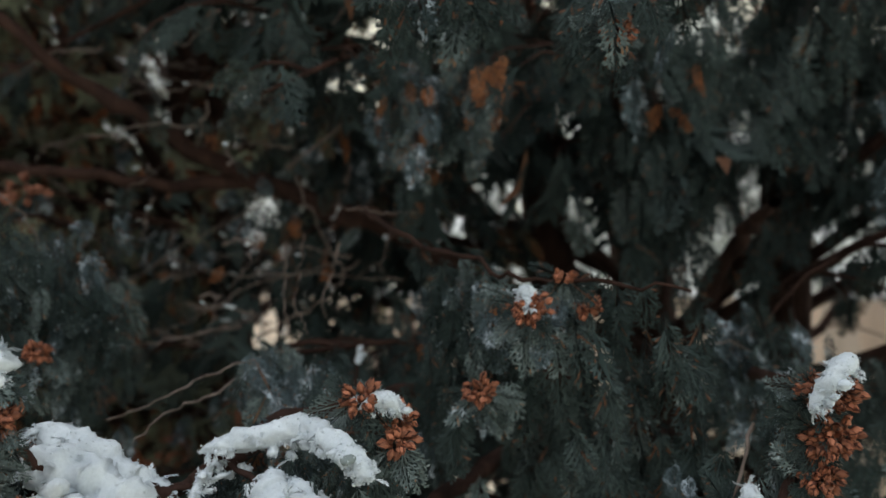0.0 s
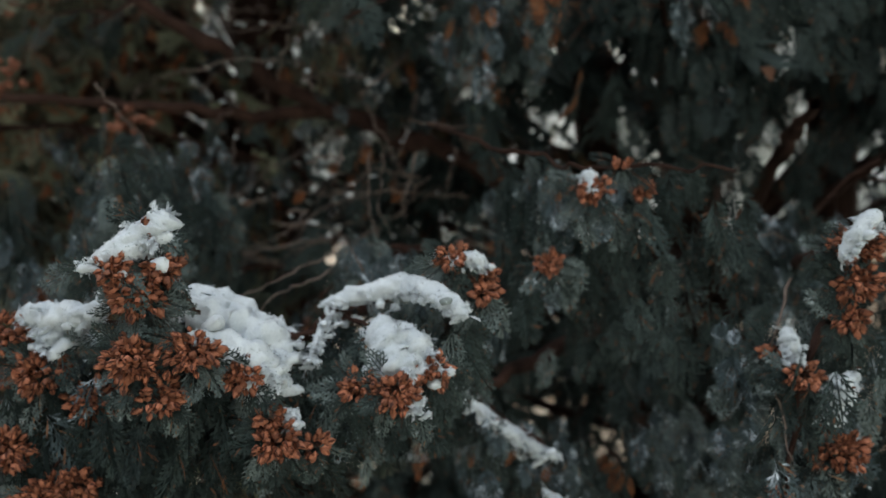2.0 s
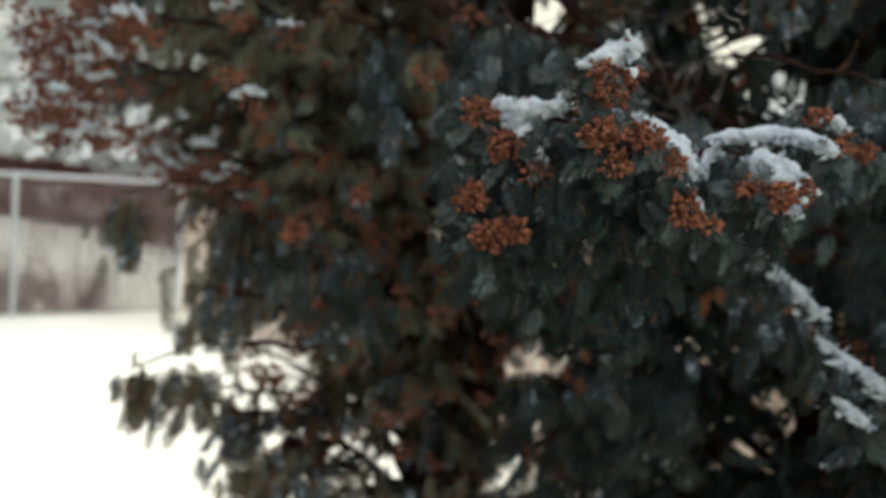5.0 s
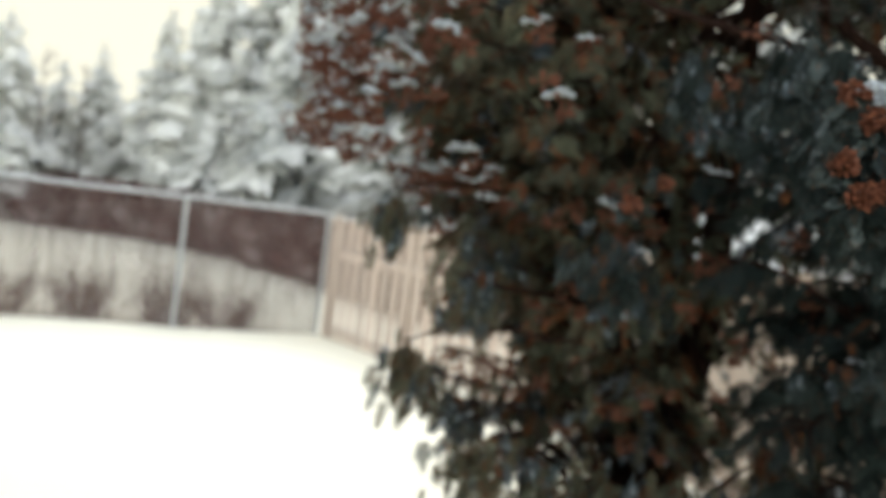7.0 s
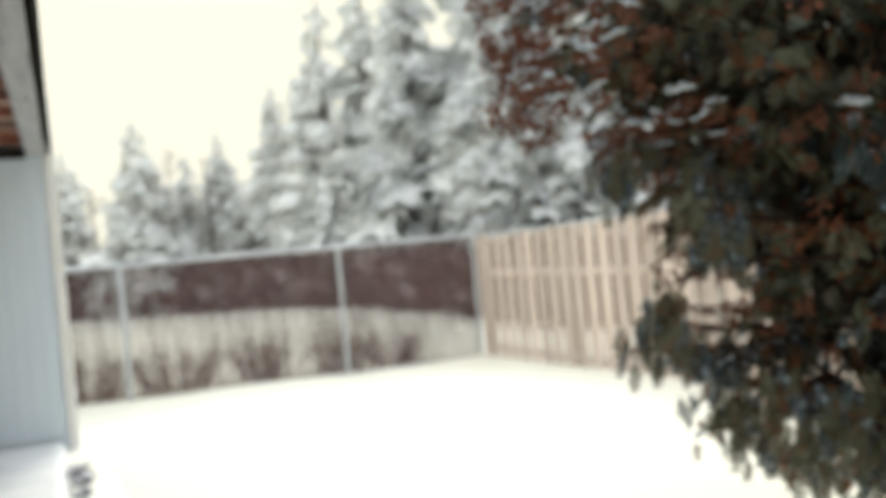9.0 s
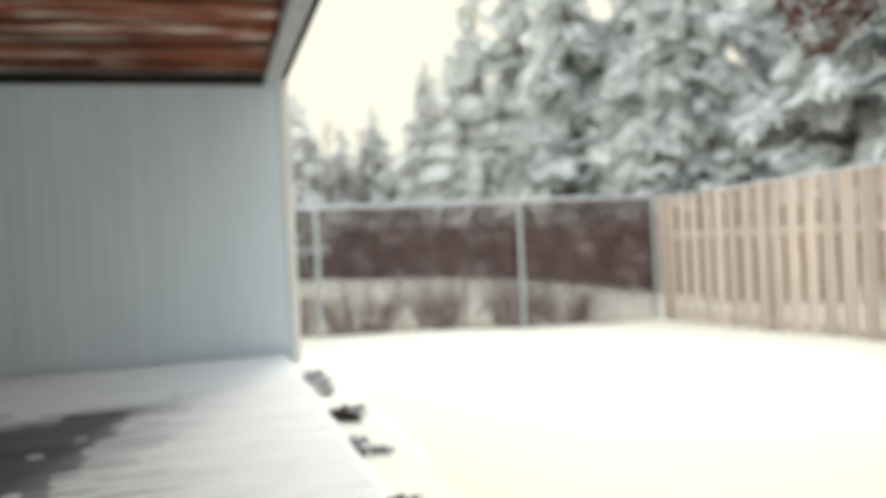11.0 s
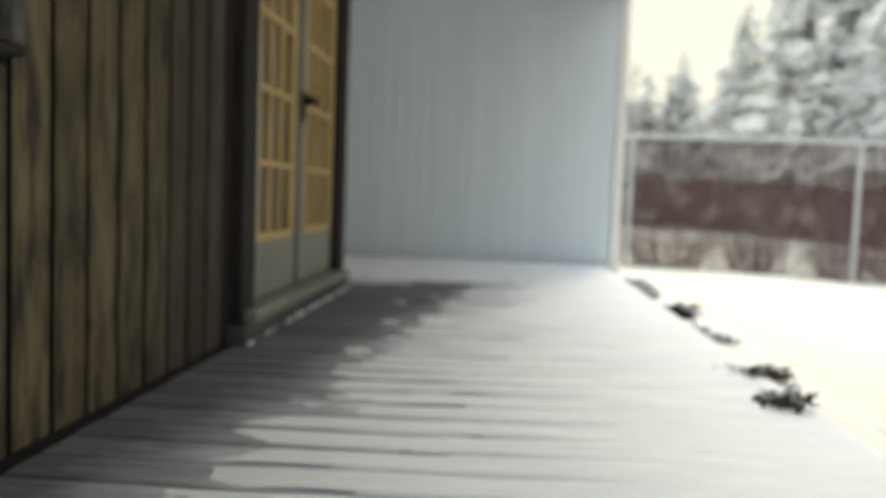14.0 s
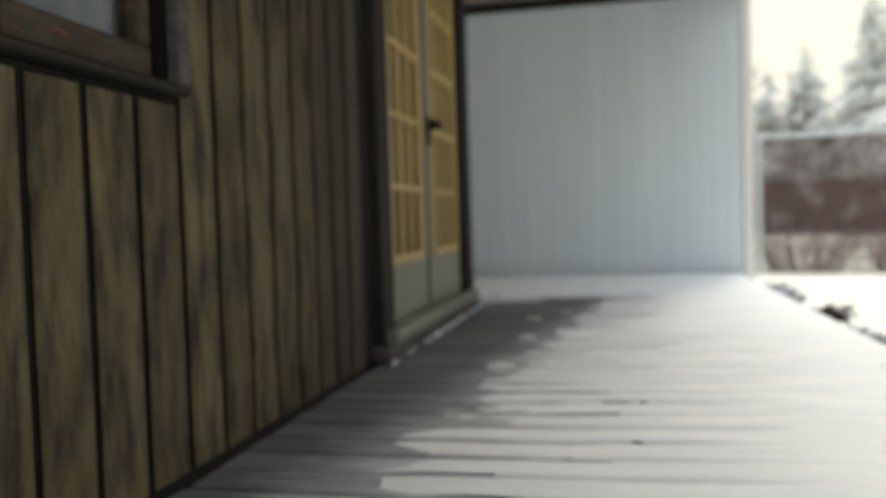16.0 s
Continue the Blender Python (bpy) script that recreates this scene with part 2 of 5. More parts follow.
SPRUCE_BARK = material("grey_spruce_bark", (0.07, 0.06, 0.055), (0.16, 0.14, 0.13), scale=4, rough=0.9, bump=0.5, depth=0.02)


def see_through(name, colour, clear):
    """A woven screen: part of the light passes straight on, the rest falls on the weave."""
    m = bpy.data.materials.new(name)
    m.use_nodes = True
    n, l = m.node_tree.nodes, m.node_tree.links
    mix, hole = n.new("ShaderNodeMixShader"), n.new("ShaderNodeBsdfTransparent")
    tc, mp, tex, r = n.new("ShaderNodeTexCoord"), n.new("ShaderNodeMapping"), n.new("ShaderNodeTexNoise"), n.new("ShaderNodeMapRange")
    mp.inputs["Scale"].default_value = (9.0, 1.0, 0.6)
    tex.inputs["Scale"].default_value = 1.6
    r.inputs["To Min"].default_value, r.inputs["To Max"].default_value = 1 - clear - 0.10, 1 - clear + 0.10
    r.inputs["From Min"].default_value, r.inputs["From Max"].default_value = 0.3, 0.7
    l.new(tc.outputs["Object"], mp.inputs["Vector"])
    l.new(mp.outputs[0], tex.inputs["Vector"])
    l.new(tex.outputs[0], r.inputs["Value"])
    l.new(r.outputs[0], mix.inputs["Fac"])
    l.new(hole.outputs[0], mix.inputs[1])
    bsdf = n["Principled BSDF"]
    bsdf.inputs["Roughness"].default_value = 0.8
    spots, thr, tone = n.new("ShaderNodeTexNoise"), n.new("ShaderNodeMapRange"), n.new("ShaderNodeMix")
    spots.inputs["Scale"].default_value, spots.inputs["Detail"].default_value, spots.inputs["Roughness"].default_value = 2.4, 8.0, 0.75
    thr.inputs["From Min"].default_value, thr.inputs["From Max"].default_value = 0.50, 0.72
    tone.data_type = "RGBA"
    tone.inputs["A"].default_value, tone.inputs["B"].default_value = (*colour, 1), (0.34, 0.29, 0.29, 1)
    l.new(tc.outputs["Object"], spots.inputs["Vector"])
    l.new(spots.outputs[0], thr.inputs["Value"])
    l.new(thr.outputs[0], tone.inputs["Factor"])
    l.new(tone.outputs["Result"], bsdf.inputs["Base Color"])
    l.new(bsdf.outputs[0], mix.inputs[2])
    l.new(mix.outputs[0], n["Material Output"].inputs["Surface"])
    return m


SCREEN = see_through("brown_woven_screen", (0.072, 0.036, 0.034), 0.33)
GLASS = bpy.data.materials.new("window_glass")
GLASS.use_nodes = True
GLASS.node_tree.nodes["Principled BSDF"].inputs["Transmission Weight"].default_value = 1.0
GLASS.node_tree.nodes["Principled BSDF"].inputs["Roughness"].default_value = 0.02
GLASS.node_tree.nodes["Principled BSDF"].inputs["IOR"].default_value = 1.45


# ---- mesh helpers ----
def mesh_np(name, verts, faces, mat, smooth=False):
    """A mesh from arrays of points and of triangles or quads."""
    me = bpy.data.meshes.new(name)
    verts, faces = np.asarray(verts, np.float32), np.asarray(faces, np.int32)
    k = faces.shape[1]
    me.vertices.add(len(verts))
    me.vertices.foreach_set("co", verts.ravel())
    me.loops.add(faces.size)
    me.loops.foreach_set("vertex_index", faces.ravel())
    me.polygons.add(len(faces))
    me.polygons.foreach_set("loop_start", np.arange(len(faces), dtype=np.int32) * k)
    me.polygons.foreach_set("use_smooth", np.full(len(faces), smooth))
    me.update(calc_edges=True)
    me.materials.append(mat)
    return me


def mesh_bm(name, bm, mat, smooth=False):
    me = bpy.data.meshes.new(name)
    bmesh.ops.recalc_face_normals(bm, faces=bm.faces)
    for f in bm.faces:
        f.smooth = smooth
    bm.to_mesh(me)
    bm.free()
    me.materials.append(mat)
    return me


def part(name, me, parent=None, label="", m=None):
    ob = new(name, me)
    if m is not None:
        ob.matrix_basis = m
    ob.parent = parent
    if label:
        ob["label"] = label
    return ob


def thing(name, label, category, m=None, group="", kind="", me=None):
    ob = new(name, me)
    if m is not None:
        ob.matrix_basis = m
    return tagged(ob, label, category, group, kind)


def add_box(bm, lo, hi, bevel=0.0):
    """A box from corner lo to corner hi, its edges bevelled."""
    r = bmesh.ops.create_cube(bm, size=1.0)
    size = [h - l for l, h in zip(lo, hi)]
    mid = [(h + l) / 2 for l, h in zip(lo, hi)]
    bmesh.ops.transform(bm, matrix=Matrix.Translation(mid) @ Matrix.Diagonal((*size, 1)), verts=r["verts"])
    if bevel:
        edges = list({e for v in r["verts"] for e in v.link_edges})
        bmesh.ops.bevel(bm, geom=edges, offset=bevel, segments=1, affect="EDGES")


def box_mesh(name, lo, hi, mat, bevel=0.004):
    bm = bmesh.new()
    add_box(bm, lo, hi, bevel)
    return mesh_bm(name, bm, mat)


def boxes_mesh(name, boxes, mat, bevel=0.004):
    bm = bmesh.new()
    for lo, hi in boxes:
        add_box(bm, lo, hi, bevel)
    return mesh_bm(name, bm, mat)


def tube(points, radii, sides=6):
    """Points and quads of a tapering tube along points, closed at neither end."""
    p = np.asarray(points, float)
    r = np.broadcast_to(np.asarray(radii, float), (len(p),))
    d = np.gradient(p, axis=0)
    d /= np.linalg.norm(d, axis=1)[:, None] + 1e-9
    ref = np.where(np.abs(d[:, 2:3]) > 0.9, np.array([[1.0, 0, 0]]), np.array([[0, 0, 1.0]]))
    u = np.cross(d, ref)
    u /= np.linalg.norm(u, axis=1)[:, None] + 1e-9
    v = np.cross(d, u)
    a = np.arange(sides) * 2 * math.pi / sides
    ring = p[:, None] + r[:, None, None] * (np.cos(a)[None, :, None] * u[:, None] + np.sin(a)[None, :, None] * v[:, None])
    i, j = np.meshgrid(np.arange(len(p) - 1), np.arange(sides), indexing="ij")
    k = (j + 1) % sides
    f = np.stack([i * sides + j, i * sides + k, (i + 1) * sides + k, (i + 1) * sides + j], -1).reshape(-1, 4)
    return ring.reshape(-1, 3), f


def joined(pieces):
    """Joins several (points, faces) into one."""
    vs, fs, n = [], [], 0
    for v, f in pieces:
        vs.append(v)
        fs.append(np.asarray(f) + n)
        n += len(v)
    return np.concatenate(vs), np.concatenate(fs)


def spread(template, mats):
    """The template's points and faces, repeated at each of the 4 x 4 matrices."""
    v, f = template
    mats = np.asarray(mats)
    out = np.einsum("nij,vj->nvi", mats[:, :3, :3], v) + mats[:, None, :3, 3]
    faces = f[None] + (np.arange(len(mats)) * len(v))[:, None, None]
    return out.reshape(-1, 3), faces.reshape(-1, f.shape[1])


def frames(origin, along, normal, size):
    """Matrices that put +y along 'along', +z near 'normal', scaled by size."""
    o, y, z = (np.asarray(a, float) for a in (origin, along, normal))
    y = y / (np.linalg.norm(y, axis=1)[:, None] + 1e-9)
    x = np.cross(y, z)
    x /= np.linalg.norm(x, axis=1)[:, None] + 1e-9
    z = np.cross(x, y)
    m = np.zeros((len(o), 4, 4))
    s = np.asarray(size, float)[:, None]
    m[:, :3, 0], m[:, :3, 1], m[:, :3, 2], m[:, :3, 3], m[:, 3, 3] = x * s, y * s, z * s, o, 1
    return m


def frond(pairs, subs, bend, seed, width=0.055, kite=False):
    """A flat cedar spray of unit length along +y: side shoots on both sides, each with small lobes. Triangles."""
    rng = np.random.default_rng(seed)
    v, f = [], []

    def shoot(p, ang, length, w):
        d, s = np.array([math.sin(ang), math.cos(ang)]), np.array([math.cos(ang), -math.sin(ang)])
        n = len(v)
        if kite:
            q = [p, p + d * length * 0.45 + s * w, p + d * length, p + d * length * 0.45 - s * w]
            f.extend([(n, n + 1, n + 2), (n, n + 2, n + 3)])
        else:
            q = [p + s * w, p + d * length, p + d * length * 0.2 - s * w]
            f.append((n, n + 1, n + 2))
        v.extend([(a[0], a[1], rng.normal(0, 0.012)) for a in q])

    shoot(np.zeros(2), 0.0, 1.0, width * 0.45)
    for i in range(pairs):
        t = 0.08 + 0.86 * i / pairs
        for side in (-1, 1):
            length = (0.46 * math.sin(math.pi * (0.18 + 0.78 * t)) + 0.05) * rng.uniform(0.75, 1.2)
            ang = side * rng.uniform(0.55, 0.85)
            base = np.array([0.0, t + rng.uniform(-0.02, 0.02)])
            shoot(base, ang, length, width * 0.55)
            for k in range(subs):
                u = 0.25 + 0.65 * k / max(subs, 1)
                at = base + np.array([math.sin(ang), math.cos(ang)]) * length * u
                for s2 in (-1, 1):
                    shoot(at, ang + s2 * rng.uniform(0.45, 0.75), length * (0.42 - 0.25 * u) * rng.uniform(0.8, 1.2), width * 0.34)
    v = np.array(v)
    v[:, 2] += -bend * v[:, 1] ** 2 - 0.5 * bend * np.abs(v[:, 0]) ** 1.5
    return v, np.array(f)


def fan(pairs, bend, seed, width=0.020, kite=True, subs=1.0):
    """A flat feathery cedar spray of unit length along +y: alternate side shoots that grow shorter upwards, each with narrow lobes. Triangles."""
    rng = np.random.default_rng(seed)
    v, f = [], []

    def shoot(p, ang, length, w):
        d, s = np.array([math.sin(ang), math.cos(ang)]), np.array([math.cos(ang), -math.sin(ang)])
        n = len(v)
        if kite:
            q = [p, p + d * length * 0.6 + s * w, p + d * length, p + d * length * 0.6 - s * w]
            f.extend([(n, n + 1, n + 2), (n, n + 2, n + 3)])
        else:
            q = [p + s * w, p + d * length, p - s * w]
            f.append((n, n + 1, n + 2))
        z = rng.normal(0, 0.015)
        v.extend([(a[0], a[1], z + rng.normal(0, 0.006)) for a in q])

    shoot(np.zeros(2), 0.0, 1.0, width * 0.9)
    for i in range(2 * pairs):
        t = 0.05 + 0.88 * i / (2 * pairs)
        length = (0.46 * (1 - t) ** 0.8 + 0.09) * min(1, 0.5 + 2.4 * t) * rng.uniform(0.8, 1.2)
        ang = (-1, 1)[i % 2] * rng.uniform(0.50, 0.78)
        base = np.array([0.0, t])
        shoot(base, ang, length, width)
        way = np.array([math.sin(ang), math.cos(ang)])
        count = int(round(subs * (2 + 7 * length)))
        for k in range(count):
            u = 0.22 + 0.70 * k / max(count, 1)
            side = (-1, 1)[k % 2]
            shoot(base + way * length * u, ang + side * rng.uniform(0.45, 0.72), (0.40 * length * (1 - u) + 0.055) * rng.uniform(0.8, 1.25), width * 0.85)
    v = np.array(v)
    v[:, 2] += -bend * v[:, 1] ** 2 - 0.6 * bend * np.abs(v[:, 0]) ** 1.5
    return v, np.array(f)


def snow_roll(points, radii, seed, flat=0.75, sides=14, steps=10, rough=0.35):
    """A lumpy roll of snow along a path, rounded at its ends. Quads."""
    p = np.asarray(points, float)
    t = np.linspace(0, len(p) - 1, (len(p) - 1) * steps + 1)
    path = np.stack([np.interp(t, np.arange(len(p)), p[:, i]) for i in range(3)], 1)
    rad = np.interp(t, np.arange(len(p)), radii)
    ends = np.minimum(1, np.sqrt(np.clip(np.minimum(np.arange(len(t)), np.arange(len(t))[::-1]) / (steps * 0.45), 0.003, 1)))
    v, f = tube(path, rad * ends, sides)
    centre = np.repeat(path, sides, 0)
    out = v - centre
    out[:, 2] *= flat
    for i in range(len(v)):
        q = Vector(v[i] * 38) + Vector((seed * 7.3, seed * 3.1, 0))
        k = 1 + rough * noise.noise(q) + rough * 0.55 * noise.noise(q * 2.7) + rough * 0.35 * noise.noise(q * 6.5)
        out[i] *= k
    return centre + out, f


def crumbs(roll, count, size, seed):
    """Small angular grains lying on a roll of snow."""
    rng = np.random.default_rng(seed)
    v, f = roll
    pick = rng.integers(0, len(v), count)
    octa = np.array([(1, 0, 0), (-1, 0, 0), (0, 1, 0), (0, -1, 0), (0, 0, 1), (0, 0, -1)], float)
    tri = np.array([(0, 2, 4), (2, 1, 4), (1, 3, 4), (3, 0, 4), (2, 0, 5), (1, 2, 5), (3, 1, 5), (0, 3, 5)])
    n = len(pick)
    m = frames(v[pick] + rng.normal(0, size * 0.7, (n, 3)), rng.normal(0, 1, (n, 3)), rng.normal(0, 1, (n, 3)), rng.uniform(0.4, 1.3, n) * size)
    return spread((octa, tri), m)


def tris(quads):
    q = np.asarray(quads)
    return np.concatenate([q[:, [0, 1, 2]], q[:, [0, 2, 3]]])


# ---- ground ----
def ground_height(x, y):
    """The lawn falls gently away from the deck towards the fences and lies level beyond them."""
    away = np.clip((x - 2.2) / 5.5, 0, 1) * 0.26
    far = np.clip((y - 8.0) / 5.0, 0, 1) * 0.18
    return -0.10 - np.maximum(away, 0) * 1.0 - far * (1 - 0.4 * np.clip((x - 2.2) / 5.5, 0, 1))


gx = np.concatenate([np.array([-2500, -600, -150, -40]), np.linspace(-12, 24, 100), np.array([40, 150, 600, 2500])])
gy = np.concatenate([np.array([-2500, -600, -150, -40]), np.linspace(-10, 50, 130), np.array([80, 150, 600, 2500])])
GX, GY = np.meshgrid(gx, gy, indexing="ij")
GZ = ground_height(GX, GY)
near = (np.abs(GX) < 30) & (np.abs(GY) < 60)
GZ += np.vectorize(lambda x, y: 0.030 * noise.noise(Vector((x * 0.55, y * 0.55, 2.0))) + 0.012 * noise.noise(Vector((x * 1.9, y * 1.9, 5.0))))(GX, GY) * near
ni, nj = GX.shape
I, J = np.meshgrid(np.arange(ni - 1), np.arange(nj - 1), indexing="ij")
GF = np.stack([I * nj + J, (I + 1) * nj + J, (I + 1) * nj + J + 1, I * nj + J + 1], -1).reshape(-1, 4)
thing("ground", "smooth lawn under a deep white cover of fresh snow", "snowy lawn", kind="structure",
               me=mesh_np("ground", np.stack([GX, GY, GZ], -1).reshape(-1, 3), GF, GROUND_SNOW, True))


def lawn(x, y):
    return float(ground_height(np.array(x), np.array(y)))


# ---- house: board wall, door, window, porch roof ----
house = thing("house", "old house with olive-brown vertical board siding", "house", kind="structure")
part("wall", box_mesh("wall", (-0.16, -3.0, -0.15), (-0.009, 0.95, 2.62), BACKING, 0), house)
part("wall", box_mesh("wall", (-0.16, 0.95, -0.15), (-0.009, 2.565, 0.88), BACKING, 0), house)
part("wall", box_mesh("wall", (-0.16, 0.95, 2.00), (-0.009, 2.565, 2.62), BACKING, 0), house)
part("wall", box_mesh("wall", (-0.16, 2.565, -0.15), (-0.009, 4.14, 2.62), BACKING, 0), house)
part("wall", box_mesh("wall", (-0.16, 4.14, 2.28), (-0.009, 6.10, 2.62), BACKING, 0), house)
part("wall", box_mesh("wall", (-0.16, 6.10, -0.15), (-0.022, 6.20, 2.62), DARK_WOOD, 0), house)
part("wall", box_mesh("wall", (-4.2, 6.08, -0.15), (-0.17, 6.20, 2.62), SIDING, 0), house, "end wall in olive-brown boards")
part("wall", box_mesh("wall", (-4.2, -3.0, -0.15), (-0.17, -2.9, 2.62), SIDING, 0), house)
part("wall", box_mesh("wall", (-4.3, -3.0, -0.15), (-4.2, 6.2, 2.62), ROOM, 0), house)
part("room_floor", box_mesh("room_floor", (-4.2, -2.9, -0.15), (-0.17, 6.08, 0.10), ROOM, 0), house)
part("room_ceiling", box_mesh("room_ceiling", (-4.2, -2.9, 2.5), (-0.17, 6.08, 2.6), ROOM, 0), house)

# ---- porch roof ----
roof = thing("porch_roof", "low porch roof with a red-brown stained board soffit and grey edge beam", "roof", kind="structure")
part("roof_deck", box_mesh("roof_deck", (-5.0, -3.2, 2.70), (2.16, 8.70, 2.86), DARK_WOOD, 0.01), roof)
part("edge_beam", box_mesh("edge_beam", (1.98, -3.2, 2.585), (2.13, 8.66, 2.698), BEAM, 0.008), roof, "grey weathered edge beam")
part("fascia", box_mesh("fascia", (2.163, -3.2, 2.60), (2.185, 8.68, 2.86), DARK_WOOD, 0.005), roof)
part("ledger", box_mesh("ledger", (-1.7, 8.62, 2.565), (1.975, 8.69, 2.655), DARK_WOOD, 0.006), roof, "dark beam above the white wall")

# ---- white outbuilding at the end of the deck ----
shed = thing("outbuilding", "white-painted outbuilding with narrow vertical siding", "outbuilding", kind="structure")
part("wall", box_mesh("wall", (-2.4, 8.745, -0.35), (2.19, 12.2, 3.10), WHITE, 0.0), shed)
part("corner_trim", box_mesh("corner_trim", (2.115, 8.70, -0.30), (2.205, 8.80, 3.12), TRIM_WHITE, 0.006), shed, "bright white corner board")
part("base_board", box_mesh("base_board", (-2.4, 8.69, -0.02), (2.112, 8.716, 0.035), WHITE, 0.005), shed)
part("roof", box_mesh("roof", (-2.6, 8.71, 3.12), (2.19, 12.4, 3.17), SNOW, 0.02), shed, "flat roof under snow")

# ---- garden door ----
def french_door():
    """A pair of glazed leaves with fifteen lights each, in a dark frame over a pale sill."""
    d = thing("door_1", "pair of grey-green glazed doors with ochre glazing bars, closed", "door", kind="structure")
    part("jamb", box_mesh("jamb", (-0.14, 4.06, 0.02), (0.035, 4.235, 2.30), DARK_WOOD, 0.006), d, "dark weathered side post")
    part("jamb", box_mesh("jamb", (-0.14, 5.945, 0.02), (0.035, 6.14, 2.30), DARK_WOOD, 0.006), d, "dark weathered side post")
    part("head", box_mesh("head", (-0.14, 4.235, 2.215), (0.03, 5.945, 2.30), DARK_WOOD, 0.006), d)
    part("threshold", box_mesh("threshold", (-0.14, 4.10, 0.075), (0.085, 6.10, 0.125), DOOR_PAINT, 0.008), d, "pale grey-green sill")
    part("sill_board", box_mesh("sill_board", (-0.14, 4.02, 0.004), (0.065, 6.12, 0.073), GREY_WOOD, 0.006), d, "snow-dusted weathered foot board")
    for y0, y1, handle in ((4.245, 5.045, False), (5.125, 5.935, True)):
        leaf = part("door_leaf", boxes_mesh("door_leaf", [((-0.055, y0, 0.135), (-0.012, y1, 0.385)), ((-0.055, y0, 2.095), (-0.012, y1, 2.205)),
                                                          ((-0.055, y0, 0.387), (-0.012, y0 + 0.085, 2.093)),
                                                          ((-0.055, y1 - 0.085, 0.387), (-0.012, y1, 2.093))], DOOR_PAINT), d, "grey-green painted leaf")
        a, b = y0 + 0.087, y1 - 0.087
        part("glazing_frame", boxes_mesh("glazing_frame", [((-0.045, a, 0.389), (0.002, b, 0.428)), ((-0.045, a, 2.055), (0.002, b, 2.091)),
                                                           ((-0.045, a, 0.43), (0.002, a + 0.04, 2.053)), ((-0.045, b - 0.04, 0.43), (0.002, b, 2.053))], OCHRE), leaf,
             "ochre wooden glazing frame")
        step = (b - a - 0.08 + 0.0) / 3
        for k in (1, 2):
            yk = a + 0.04 + step * k
            part("glazing_bar", box_mesh("glazing_bar", (-0.04, yk - 0.012, 0.43), (-0.004, yk + 0.012, 2.053), OCHRE, 0.003), leaf)
        for k in range(1, 5):
            zk = 0.41 + 0.333 * k
            part("glazing_bar", box_mesh("glazing_bar", (-0.037, a + 0.041, zk - 0.013), (-0.001, b - 0.041, zk + 0.013), OCHRE, 0.003), leaf)
        pane = part("pane", box_mesh("pane", (-0.030, a + 0.036, 0.425), (-0.024, b - 0.036, 2.058), GLASS, 0), leaf, "clear door glass")
        pane.visible_shadow = False
        if handle:
            bm = bmesh.new()
            add_box(bm, (-0.012, y0 + 0.008, 0.99), (0.0, y0 + 0.056, 1.15), 0.004)
            add_box(bm, (0.0, y0 + 0.016, 1.078), (0.058, y0 + 0.050, 1.112), 0.006)
            add_box(bm, (0.036, y0 - 0.095, 1.076), (0.066, y0 + 0.054, 1.114), 0.010)
            part("door_handle", mesh_bm("door_handle", bm, BACKING), leaf, "black lever handle")
    part("astragal", box_mesh("astragal", (-0.055, 5.048, 0.135), (-0.018, 5.122, 2.205), DARK_WOOD, 0.004), d, "dark strip between the leaves")
    return d


garden_door = french_door()
g = np.random.default_rng(88)
crust = []
for y in np.arange(4.05, 6.1, 0.085):
    if g.uniform() < 0.6:
        r = g.uniform(0.004, 0.013)
        crust.append(snow_roll([(0.075 + g.uniform(-0.004, 0.012), y - 0.05, 0.006), (0.078, y, 0.010), (0.075, y + 0.05, 0.006)], [r * 0.7, r, r * 0.7], int(y * 50), 0.7, 8, 4, 0.7))
part("foot_snow", mesh_np("foot_snow", *joined(crust), CRUST, True), garden_door, "crust of snow along the foot board")
# curtain added behind the door glass, to make the panes look pale
cy = np.linspace(4.15, 6.05, 160)
cz = np.array([0.12, 2.25])
cv = np.stack([np.repeat(-0.115 + 0.012 * np.sin(cy * 42) + 0.006 * np.sin(cy * 97), 2), np.repeat(cy, 2), np.tile(cz, 160)], 1)
cf = np.array([(2 * i, 2 * i + 2, 2 * i + 3, 2 * i + 1) for i in range(159)])
curtain = thing("curtain", "pale grey-green curtain added behind the door glass to pale the panes", "curtain", me=mesh_np("curtain", cv, cf, CLOTH, True))
cmod = curtain.modifiers.new("thickness", "SOLIDIFY")
cmod.thickness = 0.004


